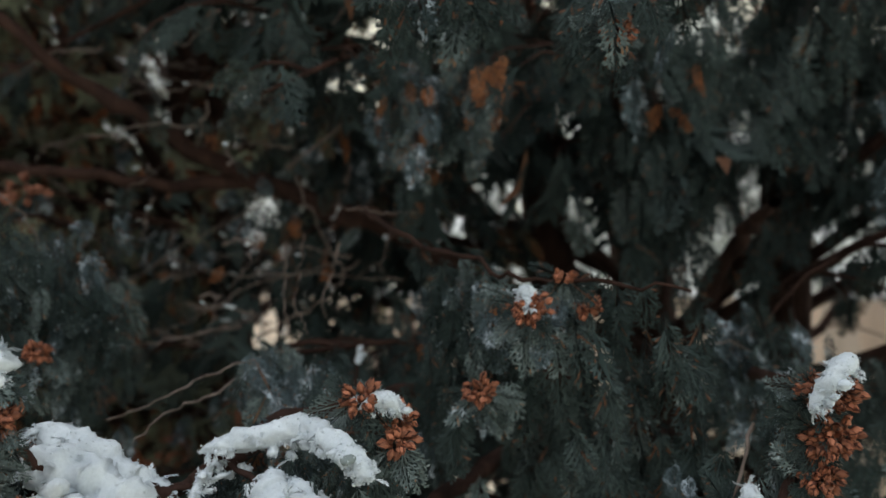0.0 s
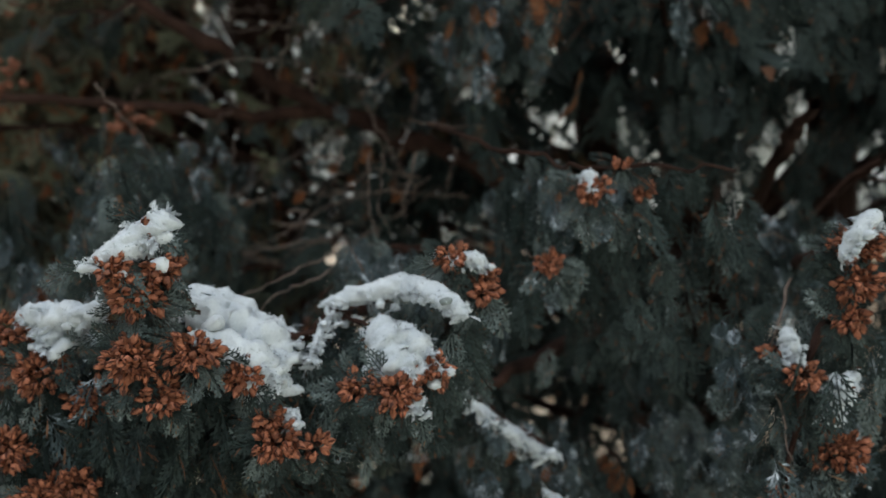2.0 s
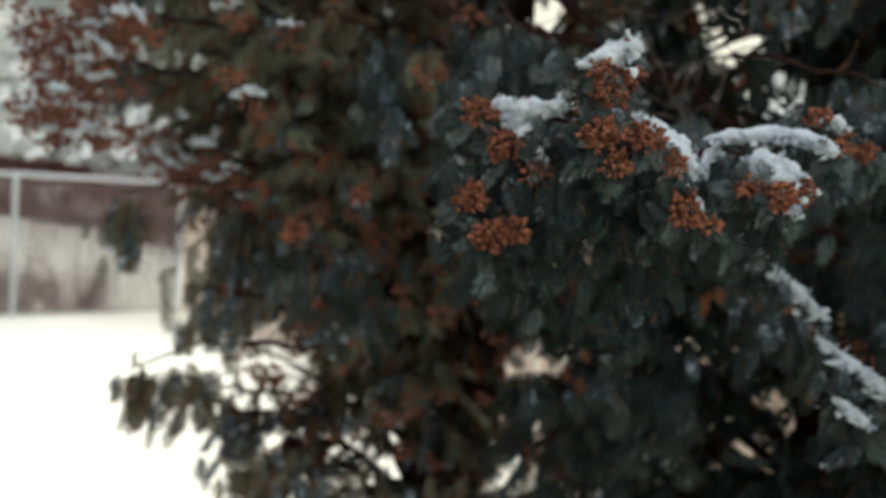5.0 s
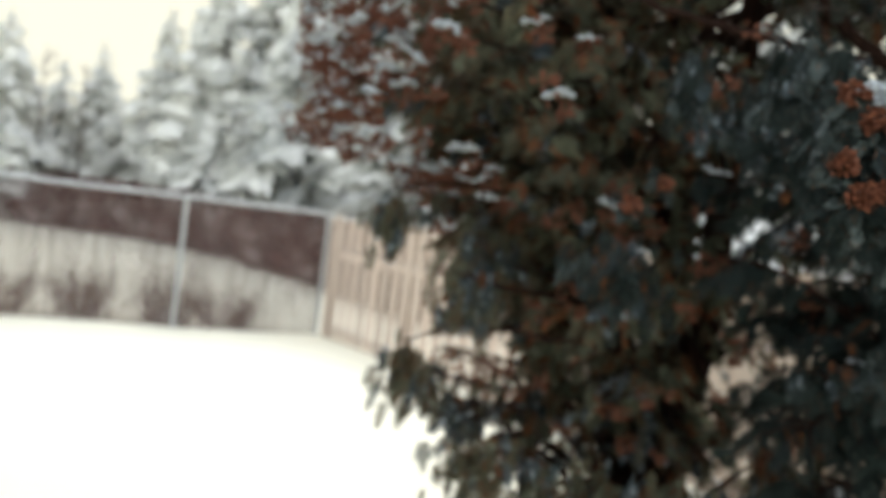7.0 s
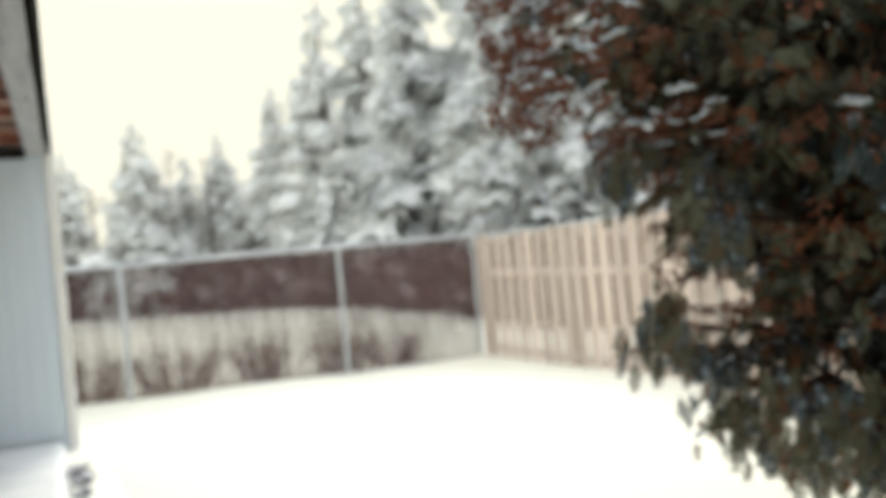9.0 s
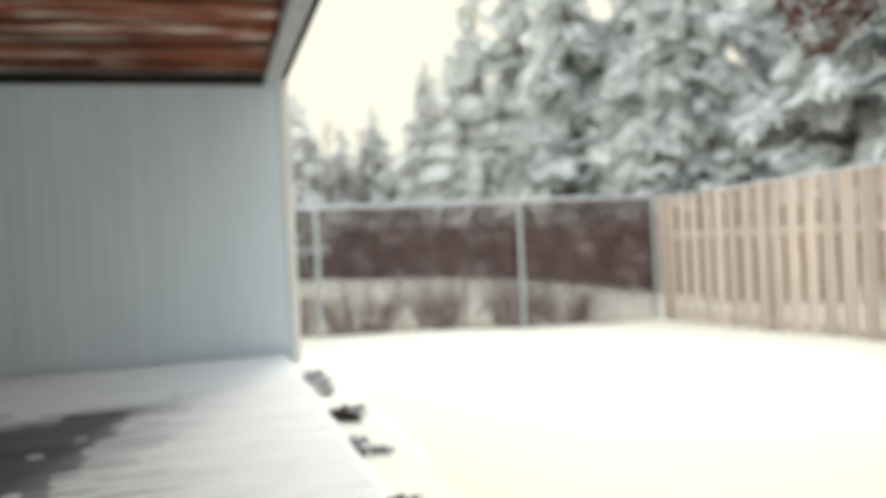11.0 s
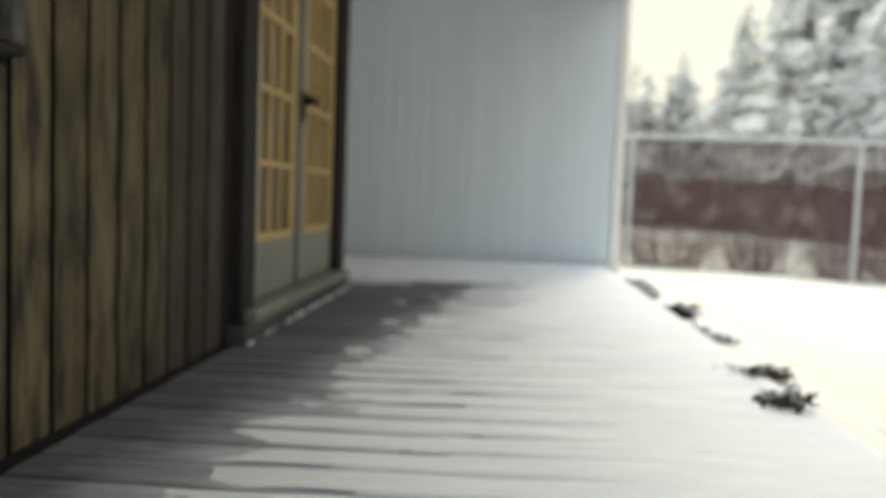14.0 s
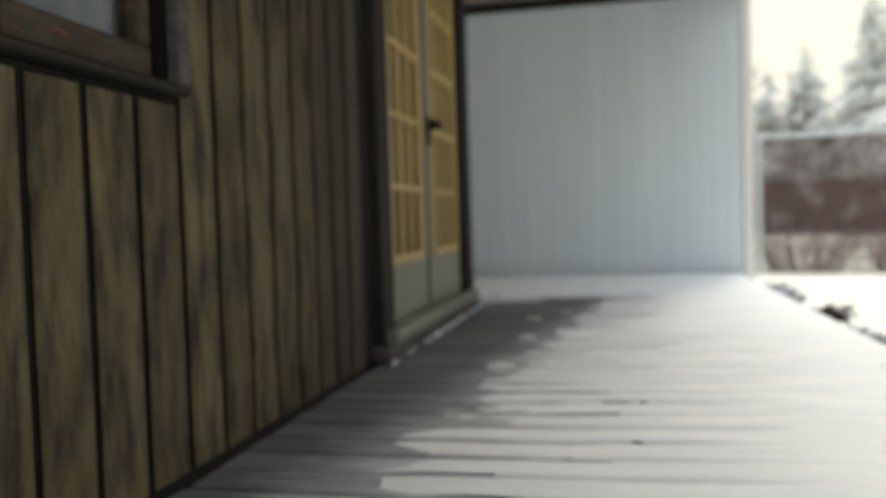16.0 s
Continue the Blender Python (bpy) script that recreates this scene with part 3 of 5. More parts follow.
# ---- window in the board wall ----
def casement():
    w = thing("window_1", "small dark-framed casement window with a dark weathered sill", "window", kind="structure")
    part("sill", box_mesh("sill", (-0.14, 0.88, 0.886), (0.034, 2.605, 0.907), DARK_WOOD, 0.006), w, "dark weathered sill board")
    part("casing", box_mesh("casing", (-0.006, 2.568, 0.912), (0.030, 2.612, 2.06), GREY_WOOD, 0.005), w, "weathered grey side board")
    part("casing", box_mesh("casing", (-0.01, 0.88, 0.912), (0.030, 0.95, 2.06), GREY_WOOD, 0.005), w)
    part("casing", box_mesh("casing", (-0.01, 0.952, 1.985), (0.030, 2.565, 2.06), GREY_WOOD, 0.005), w)
    for y0, y1 in ((1.00, 1.97), (2.075, 2.522)):
        part("sash", boxes_mesh("sash", [((-0.07, y0, 0.915), (-0.012, y1, 0.985)), ((-0.07, y0, 1.90), (-0.012, y1, 1.97)),
                                         ((-0.07, y0, 0.987), (-0.012, y0 + 0.046, 1.898)), ((-0.07, y1 - 0.046, 0.987), (-0.012, y1, 1.898))],
                                SASH, 0.006), w, "dark brown worn sash with peeling paint")
        pane = part("pane", box_mesh("pane", (-0.045, y0 + 0.042, 0.98), (-0.040, y1 - 0.042, 1.905), GLASS, 0), w, "dark reflecting glass")
        pane.visible_shadow = False
    part("mullion", box_mesh("mullion", (-0.09, 1.98, 0.91), (-0.006, 2.065, 1.98), GREY_WOOD, 0.005), w)
    return w


casement()
# Added cloth: its pale streaks stand for the bluish-white streaks in the glass.
wy = np.linspace(0.97, 2.54, 130)
wv = np.stack([np.repeat(-0.118 + 0.014 * np.sin(wy * 37) + 0.008 * np.sin(wy * 83), 2), np.repeat(wy, 2), np.tile(np.array([0.905, 1.99]), 130)], 1)
wf = np.array([(2 * i, 2 * i + 2, 2 * i + 3, 2 * i + 1) for i in range(129)])
drape = thing("curtain", "pale blue-grey curtain added behind the window glass for its bluish streaks", "curtain", me=mesh_np("curtain", wv, wf, DRAPE, True))
drape.modifiers.new("thickness", "SOLIDIFY").thickness = 0.004

# ---- deck ----
deck = thing("deck", "low grey wooden deck partly covered by thin trodden snow", "deck", kind="structure")
part("joist", box_mesh("joist", (-1.9, -2.9, -0.20), (2.02, 8.66, -0.030), BACKING, 0), deck, "dark framing under the boards")
part("rim_board", box_mesh("rim_board", (2.03, -2.9, -0.17), (2.065, 8.66, -0.012), GREY_WOOD, 0.005), deck)

PLANK = 0.147


def snow_depth(x, y):
    """Thickness of the trodden snow on the deck: none beside the door, thin towards the house, closed outside and at the far end."""
    edge = np.interp(y, [1.0, 2.0, 3.1, 3.9, 4.6, 5.5, 6.7], [0.42, 0.48, 0.56, 0.64, 0.75, 0.90, 1.04])
    s = (x - edge) / 0.62
    far = (y - 6.50 - 0.20 * np.clip(x, -1, 1.5)) / 0.45
    s = np.maximum(s, far)
    wob = np.vectorize(lambda a, b: 0.35 * noise.noise(Vector((a * 2.1, b * 1.2, 3.3))) + 0.16 * noise.noise(Vector((a * 3.0, b * 8.0, 1.3)))
                       + 0.10 * noise.noise(Vector((a * 6, b * 24, 8.3))) + 0.09 * noise.noise(Vector((a * 33, b * 37, 1.3))))(x, y)
    # patches left by feet, and a bare spot
    for px, py, r, k in ((0.49, 5.50, 0.06, 0.8), (0.53, 4.80, 0.055, 0.8), (0.61, 4.36, 0.055, 0.7), (0.50, 4.05, 0.05, 0.7), (0.36, 7.45, 0.14, -1.4), (0.95, 7.2, 0.08, -0.8)):
        s = s + k * np.exp(-((x - px) ** 2 + ((y - py) / 1.3) ** 2) / r ** 2)
    return np.clip(s + wob, -1.0, 1.6)


sx = np.arange(-1.6, 2.105, 0.028)
sy = np.concatenate([np.arange(-2.88, -1.05, 0.08), np.arange(-1.0, 1.8, 0.049), np.arange(1.81, 5.0, PLANK / 12), np.arange(5.0, 8.66, 0.03)])
SX, SY = np.meshgrid(sx, sy, indexing="ij")
depth = snow_depth(SX, SY)
phase = np.abs(((SY + 2.9) / PLANK) % 1.0 - 0.5) * 2          # 1 in a joint
joint = np.clip((phase - 0.77) / 0.12, 0, 1)
SZ = 0.0002 + 0.010 * depth - joint * 0.0115 * np.clip(1.6 - depth, 0, 1)
SZ += np.vectorize(lambda a, b: 0.003 * noise.noise(Vector((a * 6, b * 6, 0.4))))(SX, SY)
SZ = np.maximum(SZ, -0.02)
drop = np.clip((SX - 2.03) / 0.07, 0, 1)
SZ -= drop ** 2 * 0.10
keep = (SX < 2.2) & ((SX > 0.01) | (SY > 6.22))
ni, nj = SX.shape
I, J = np.meshgrid(np.arange(ni - 1), np.arange(nj - 1), indexing="ij")
open_until = np.vectorize(lambda a, b: 0.40 + 0.9 * noise.noise(Vector((a * 1.7, b * 9.1, 5.5))) + 0.25 * noise.noise(Vector((a * 9, b * 9.1, 2.5))))(SX, np.round((SY + 2.9) / PLANK))
ok = keep[:-1, :-1] & keep[1:, :-1] & keep[:-1, 1:] & keep[1:, 1:] & ((SZ[:-1, :-1] > -0.0025) | (depth[:-1, :-1] > open_until[:-1, :-1]))
SF = np.stack([I * nj + J, (I + 1) * nj + J, (I + 1) * nj + J + 1, I * nj + J + 1], -1)[ok]
thing("deck_snow", "thin uneven trodden snow lying on the deck boards", "snow", kind="stuff",
                  me=mesh_np("deck_snow", np.stack([SX, SY, SZ], -1).reshape(-1, 3), SF, CRUST, True))

# ---- soft bank of snow between deck and lawn ----
BANK_X = np.linspace(1.78, 3.0, 56)
BANK_Y = np.linspace(-2.9, 8.95, 300)


def bank_height(x, y):
    """Snow that has slid over the deck's edge: level with the boards there, running out into the lawn."""
    u = np.clip((np.asarray(x, float) - 2.06) / 0.80, 0, 1)
    fall = 1 - u * u * (3 - 2 * u)
    lumps = np.vectorize(lambda a, b: 0.030 * noise.noise(Vector((a * 3.1, b * 2.3, 7.7))) + 0.016 * noise.noise(Vector((a * 8, b * 7, 2.1))))(x, y)
    low = ground_height(np.asarray(x, float), np.asarray(y, float)) - 0.06
    lap = np.clip((2.10 - np.asarray(x, float)) / 0.10, 0, 1) * 0.038 - np.clip((2.00 - np.asarray(x, float)) / 0.18, 0, 1) * 0.040
    return low + (-0.058 - low) * fall + lumps * 0.55 * (0.4 + 0.6 * fall) + lap


KX, KY = np.meshgrid(BANK_X, BANK_Y, indexing="ij")
KZ = bank_height(KX, KY)
KZ[0] = -0.015
ni, nj = KX.shape
I, J = np.meshgrid(np.arange(ni - 1), np.arange(nj - 1), indexing="ij")
KF = np.stack([I * nj + J, (I + 1) * nj + J, (I + 1) * nj + J + 1, I * nj + J + 1], -1).reshape(-1, 4)
thing("snow_bank", "soft uneven bank of snow along the edge of the deck", "snow", kind="stuff",
      me=mesh_np("snow_bank", np.stack([KX, KY, KZ], -1).reshape(-1, 3), KF, BANK_SNOW, True))

# ---- small rolls of snow that lie on twigs ----
CAPS = []
for k in range(9):
    g = np.random.default_rng(60 + k)
    line = np.array([(0.08 * g.normal(), t - 0.5, 0.05 * g.normal()) for t in np.linspace(0, 1, 5)])
    lumps = [snow_roll(line * 0.1, g.uniform(0.005, 0.017, 5), 20 + k, 0.8, 5, 3, 1.0)]
    for q in range(3):
        here = line[g.integers(0, 5)] + g.normal(0, 0.05, 3)
        way = g.normal(0, 0.13, 3) * (1, 1, 0.6)
        lumps.append(snow_roll([(here - way) * 0.1, (here + way) * 0.1], g.uniform(0.005, 0.014, 2), 50 + 3 * k + q, 0.8, 5, 2, 1.0))
    v, f = joined(lumps)
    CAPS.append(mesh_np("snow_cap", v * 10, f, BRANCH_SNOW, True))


def snow_cap(parent, at, along, size, k):
    """A small lump of snow about size metres long, lying at a place along a way."""
    m = frames([at], [along], [(0.05, 0.05, 1)], [size])[0]
    return part("snow_cap", CAPS[k % len(CAPS)], parent, m=Matrix(m.tolist()))


# ---- chain-link fence with a woven brown screen ----
FENCE_Y = 12.77
link_fence = thing("chain_link_fence", "galvanised chain-link fence hung with a brown woven screen", "fence")
for px in (-2.3, -0.3, 2.91, 6.12, 8.52):
    v1, f1 = tube([(px, FENCE_Y, lawn(px, FENCE_Y) - 0.1), (px, FENCE_Y, 1.56), (px, FENCE_Y, 1.60), (px, FENCE_Y, 1.625)], [0.034, 0.034, 0.036, 0.012], 10)
    part("post", mesh_np("post", v1, f1, STEEL, True), link_fence, "grey steel post")
v1, f1 = tube([(x, FENCE_Y - 0.045, 1.585) for x in np.linspace(-2.4, 8.55, 12)], 0.022, 8)
part("top_rail", mesh_np("top_rail", v1, f1, STEEL, True), link_fence, "steel top rail")
v1, f1 = snow_roll([(x, FENCE_Y - 0.045, 1.612) for x in np.linspace(-2.4, 8.5, 24)], [0.018] * 24, 5, 0.7, 6, 4, 0.5)
part("rail_snow", mesh_np("rail_snow", v1, f1, SNOW, True), link_fence, "snow along the top rail")
wires = []
for i, wx in enumerate(np.arange(-2.3, 8.5, 0.052)):
    zz = np.arange(lawn(wx, FENCE_Y), 1.57, 0.052)
    pts = np.stack([wx + 0.026 * ((np.arange(len(zz)) + i) % 2 * 2 - 1), np.full(len(zz), FENCE_Y - 0.07), zz], 1)
    wires.append(tube(pts, 0.0012, 3))
v1, f1 = joined(wires)
tagged(part("wire_mesh", mesh_np("wire_mesh", v1, f1, STEEL), link_fence, "diamond wire mesh"), kind="stuff")
screen_x = np.linspace(-2.3, 8.52, 220)
sv = []
for z, low in ((-0.36, True), (0.6, False), (1.565, False)):
    for x in screen_x:
        z = lawn(x, FENCE_Y) - 0.04 if low else z
        sv.append((x, FENCE_Y + 0.05 + 0.008 * math.sin(x * 9) + 0.012 * noise.noise(Vector((x * 1.3, z * 2, 0))), z))
sf = [(r * 220 + i, r * 220 + i + 1, (r + 1) * 220 + i + 1, (r + 1) * 220 + i) for r in range(2) for i in range(219)]
part("screen", mesh_np("screen", sv, sf, SCREEN, True), link_fence, "brown see-through screen cloth")

# ---- cedar board fence: rails and posts (its boards come last) ----
BX = 8.62
cedar_fence = thing("board_fence", "pale cedar fence with boards on alternate sides of its rails", "fence")
for y in np.arange(12.55, -5, -2.4):
    part("post", box_mesh("post", (BX - 0.045, y - 0.045, lawn(BX, y) - 0.15), (BX + 0.045, y + 0.045, 1.60), CEDAR, 0.006), cedar_fence)
for z in (-0.30, 0.93):
    part("rail", box_mesh("rail", (BX - 0.018, -4.4, z - 0.045), (BX + 0.018, 12.6, z + 0.045), CEDAR, 0.005), cedar_fence)
    v1, f1 = snow_roll([(BX, y, z + 0.05) for y in np.linspace(-4.3, 12.5, 40)], [0.013] * 40, int(z * 9) + 30, 0.9, 6, 4, 0.5)
    part("rail_snow", mesh_np("rail_snow", v1, f1, SNOW, True), cedar_fence, "snow along a fence rail")


# ---- leafless shrubs along the chain-link fence ----
def shrub(x, y, w, h, seed):
    rng = np.random.default_rng(seed)
    base = lawn(x, y)
    pieces = []
    for i in range(110):
        a, lean = rng.uniform(0, 2 * math.pi), rng.uniform(0.05, 1.0)
        d = np.array([math.cos(a) * lean * w * 0.30, math.sin(a) * lean * w * 0.26, h * rng.uniform(0.55, 1.05) * (1 - 0.5 * lean)])
        s = np.linspace(0, 1, 5)[:, None]
        p = np.array([x, y, base - 0.03]) + np.array([math.cos(a), math.sin(a), 0]) * 0.24 * w * rng.uniform() ** 0.5 + d * s + rng.normal(0, 0.018, (5, 3)) * s
        pieces.append(tube(p, np.linspace(0.007, 0.0025, 5), 4))
        for k in range(6):
            u = rng.integers(2, 5)
            q = p[u] + (rng.normal(0, 1, 3) * np.array([0.5, 0.5, 0.35]) + np.array([0, 0, 0.5])) * rng.uniform(0.06, 0.2)
            pieces.append(tube([p[u], (p[u] + q) / 2 + rng.normal(0, 0.01, 3), q], [0.004, 0.003, 0.002], 3))
    ob = thing("shrub", "leafless red-brown twiggy shrub dusted with snow", "shrub", group="shrubs along the fence")
    quads = joined(pieces)
    tagged(part("twig_stuff", mesh_np("twig_stuff", *quads, TWIG), ob, "tangle of bare red-brown twigs"), kind="stuff")
    for k in range(10):
        p = np.array([x, y, base + h * rng.uniform(0.05, 0.7)]) + rng.normal(0, 1, 3) * np.array([w * 0.2, w * 0.15, 0])
        snow_cap(ob, p, rng.normal(0, 1, 3) * (1, 1, 0.2), rng.uniform(0.05, 0.10), k)
    return ob


for k, (x, w, h) in enumerate(((0.6, 1.5, 0.7), (2.40, 1.7, 0.85), (3.62, 2.2, 0.9), (4.95, 1.55, 0.9), (6.18, 1.4, 0.95), (7.12, 1.5, 0.72))):
    shrub(x, 13.35 + 0.1 * math.sin(k * 3), w, h, 40 + k)


# ---- dry plants in the snow along the deck ----
def dry_plant(x, y, w, h, seed, dense=60, cap=True, mat=STALK, thick=1.0):
    rng = np.random.default_rng(seed)
    base = 0.0 if x < 2.0 else max(float(bank_height(x, y)), -0.075) - 0.025
    pieces = []
    for i in range(dense):
        a, r = rng.uniform(0, 2 * math.pi), rng.uniform(0.1, 1)
        root = np.array([x + rng.normal(0, w * 0.12), y + rng.normal(0, w * 0.12), base])
        tip = root + np.array([math.cos(a) * w * 0.5 * r, math.sin(a) * w * 0.5 * r, h * rng.uniform(0.5, 1.1)])
        mid = (root + tip) / 2 + np.array([0, 0, h * 0.22]) + rng.normal(0, 0.012, 3)
        pieces.append(tube([root, mid, tip], [0.0045 * thick, 0.003 * thick, 0.0015 * thick], 4))
        if thick < 1:
            continue
        leaf = np.array([tip, tip + rng.normal(0, 0.010, 3), tip + rng.normal(0, 0.016, 3) - np.array([0, 0, 0.01]), tip + rng.normal(0, 0.010, 3)])
        pieces.append((leaf, np.array([(0, 1, 2, 3)])))
    ob = thing("dry_plant", "dry dark garden plant half buried in snow beside the deck", "plant", group="dry plants along the deck")
    part("stalk_tuft", mesh_np("stalk_tuft", *joined(pieces), mat), ob)
    if cap:
        rolls = [snow_roll([(x - w * 0.3, y, base + h * 0.45), (x + 0.03, y + 0.04, base + h * 0.75), (x + w * 0.3, y - 0.03, base + h * 0.4)], [w * 0.10, w * 0.16, w * 0.1], seed, 0.6, 10, 5)]
        rolls += [snow_roll([(x + rng.normal(0, w * 0.3), y + rng.normal(0, w * 0.3), base + 0.05)] * 1 + [(x + rng.normal(0, w * 0.3), y + rng.normal(0, w * 0.3), base + 0.08)], [w * 0.13, w * 0.1], seed + 9, 0.6, 8, 5)]
        part("snow_cap", mesh_np("snow_cap", *joined(rolls), SNOW, True), ob, "lump of fresh snow")
    return ob


for k, (x, y, w, h, n) in enumerate(((2.16, 7.55, 0.26, 0.10, 40), (2.20, 7.20, 0.28, 0.10, 44), (2.19, 6.85, 0.22, 0.08, 30), (2.21, 5.90, 0.28, 0.10, 110), (2.12, 6.0, 0.20, 0.06, 40),
                                     (2.13, 5.22, 0.18, 0.07, 34), (2.10, 4.98, 0.20, 0.07, 30), (2.22, 5.02, 0.16, 0.06, 20), (2.04, 3.92, 0.26, 0.085, 130), (1.97, 3.46, 0.18, 0.05, 60))):
    dry_plant(x - 0.02, y, w * 0.9, h, 70 + k, n, mat=STALK if k in (3, 8, 9) else FROST_STALK)
dry_plant(2.21, 2.98, 0.46, 0.15, 90, 20, False, FROST_STALK, 0.55)


# ---- distant frosted spruces ----
BOUGHS = [frond(7, 0, 0.18, s, 0.20) for s in (1, 2, 3)]
FINE_BOUGHS = [frond(7, 1, 0.22, s, 0.13) for s in (4, 5, 6)]


def spruce(x, y, h, r, seed, levels=22):
    rng = np.random.default_rng(seed)
    if x > 14.5 and y > 22:
        h *= 1.14
    z0 = lawn(x, y) if abs(x) < 24 and y < 50 else -0.5
    ob = thing("spruce", "tall frost-covered spruce with drooping snowy boughs", "tree", m=pose(x, y, z0), group="frosted spruces beyond the fence")
    v, f = tube([(0, 0, -0.1), (0.03, 0, h * 0.4), (0, 0.02, h * 0.8), (0, 0, h)], [0.05 + h * 0.016, h * 0.012, h * 0.005, 0.01], 8)
    part("trunk", mesh_np("trunk", v, f, SPRUCE_BARK, True), ob)
    o, al, no, si = [], [], [], []
    wide = 1.5 if x > 12 else 1.25
    for i in range(levels):
        for k in range(int(8 + 8 * (1 - i / levels))):
            u = min(0.985, max(0.0, (i + rng.uniform(-0.6, 1.6)) / levels))
            z = h * (0.05 + 0.94 * u)
            a = rng.uniform(0, 2 * math.pi)
            L = (wide * r * (1 - u) ** 0.75 * rng.uniform(0.8, 1.15) + 0.2) * rng.uniform(0.45, 1.12)
            d = np.array([math.cos(a), math.sin(a), rng.uniform(-0.75, -0.05)])
            start = np.array([0, 0, z]) + d * L * 0.08
            o += [start, start + d * L * 0.35, start + d * L * 0.3, start + d * L * 0.15]
            side = np.array([-math.sin(a), math.cos(a), -0.25])
            al += [d, d + side * 0.6, d - side * 0.6, d - np.array([0, 0, 0.35])]
            up = np.array([0, 0, 1.0])
            no += [up, up + side * 0.5, up - side * 0.5, side]
            si += [L, L * 0.62, L * 0.62, L * 0.8]
    m = frames(o, al, no, si)
    near = x > 14 and 13 < y < 34
    if near:
        m = m[rng.uniform(size=len(m)) < 0.62]
    pieces = [spread((FINE_BOUGHS if near else BOUGHS)[k], m[k::3]) for k in range(3)]
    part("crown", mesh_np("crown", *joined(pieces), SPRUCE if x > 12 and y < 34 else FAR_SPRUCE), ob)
    if near:
        # white limbs that bend down under their snow
        limbs = []
        for k in range(0, len(o), 8):
            d = np.array(al[k]) / np.linalg.norm(al[k])
            L = si[k] * rng.uniform(0.8, 1.1)
            q = np.array(o[k])
            limbs.append(tube([q + (0, 0, 0.05), q + d * L * 0.5 + (0, 0, 0.16), q + d * L * 0.85 + (0, 0, 0.05), q + d * L * 1.1 - (0, 0, 0.12)],
                              [0.03, 0.060 * rng.uniform(0.5, 1.2), 0.04, 0.015], 4))
        part("snow_load", mesh_np("snow_load", *joined(limbs), SNOW, True), ob, "snow along drooping limbs")
    return ob


for k, (x, y, h, r) in enumerate(((5.6, 40, 9.0, 2.6), (8.0, 41, 7.6, 1.5), (9.5, 40.5, 8.6, 1.7), (12.2, 40, 10.8, 2.0), (10.6, 44, 7.5, 2.0), (2.6, 43, 8.0, 2.0), (-1.5, 44, 9.0, 2.2),
                                  (14.0, 37, 11.2, 2.6), (16.6, 38, 14.5, 3.0), (15.4, 30, 12.4, 2.9), (19.5, 32, 15.5, 3.4), (17.2, 24.5, 12.5, 2.8),
                                  (19.0, 19.0, 12.0, 3.0), (22.5, 25, 14.5, 3.2), (21.5, 14.0, 12.0, 3.0), (23.5, 8.5, 12.0, 3.0), (24.5, 2.0, 11.0, 3.0), (13.4, 44, 8.5, 2.4), (18.0, 28, 12.0, 3.0), (15.6, 22.0, 9.5, 2.4), (13.6, 37.5, 8.0, 2.4), (14.8, 39.5, 13.4, 2.6), (13.5, 38.0, 11.0, 2.3), (17.8, 35, 14.5, 3.2))):
    spruce(x, y, h, r, 200 + k)
# leafless thicket along the edge of the wood
rng = np.random.default_rng(404)
edge_line = np.array([(-7, 41), (1, 41), (6, 40), (9.5, 37.5), (12.4, 33.5), (13.4, 27.5), (13.8, 22.5), (13.2, 18), (12.8, 14.5)], float)
t = np.where(rng.uniform(size=11000) < 0.62, rng.uniform(0, len(edge_line) - 1, 11000), rng.uniform(1.2, 4.3, 11000))
ox, oy = (np.interp(t, np.arange(len(edge_line)), edge_line[:, q]) + rng.normal(0, 0.45, 11000) for q in range(2))
o = np.stack([ox, oy, np.full(11000, -0.72)], 1)
m = frames(o, rng.normal(0, 0.35, (11000, 3)) + (0, 0, 1), rng.normal(0, 1, (11000, 3)) * (1, 1, 0.1), rng.uniform(0.50, 1.08, 11000) * np.interp(t, [0, 2, 3, 4.5, 8], [2.2, 2.2, 2.2, 2.0, 1.9]))
thing("thicket", "leafless red-brown thicket along the edge of the wood", "thicket", kind="stuff",
      me=mesh_np("thicket", *joined([spread(BOUGHS[k], m[k::3]) for k in range(3)]), THICKET))

# thin bare treetops between the spruces
for k, (x, h) in enumerate(((6.9, 7.2), (8.6, 6.6), (3.6, 5.4))):
    rng = np.random.default_rng(300 + k)
    pieces = [tube([(x, 39, -0.5), (x + 0.05, 39, h * 0.5), (x, 39, h)], [0.08, 0.05, 0.015], 5)]
    for i in range(40):
        z = h * rng.uniform(0.25, 0.97)
        a = rng.uniform(0, 6.28)
        L = (h - z) * 0.35 + 0.3
        p = np.array([x, 39, z])
        pieces.append(tube([p, p + np.array([math.cos(a), math.sin(a), 0.5]) * L * 0.5, p + np.array([math.cos(a), math.sin(a), 0.9]) * L], [0.025, 0.015, 0.008], 3))
    bare = thing("bare_tree", "thin leafless frosted tree", "tree", group="bare trees beyond the fence")
    part("trunk", mesh_np("trunk", *joined(pieces), SPRUCE_BARK), bare)

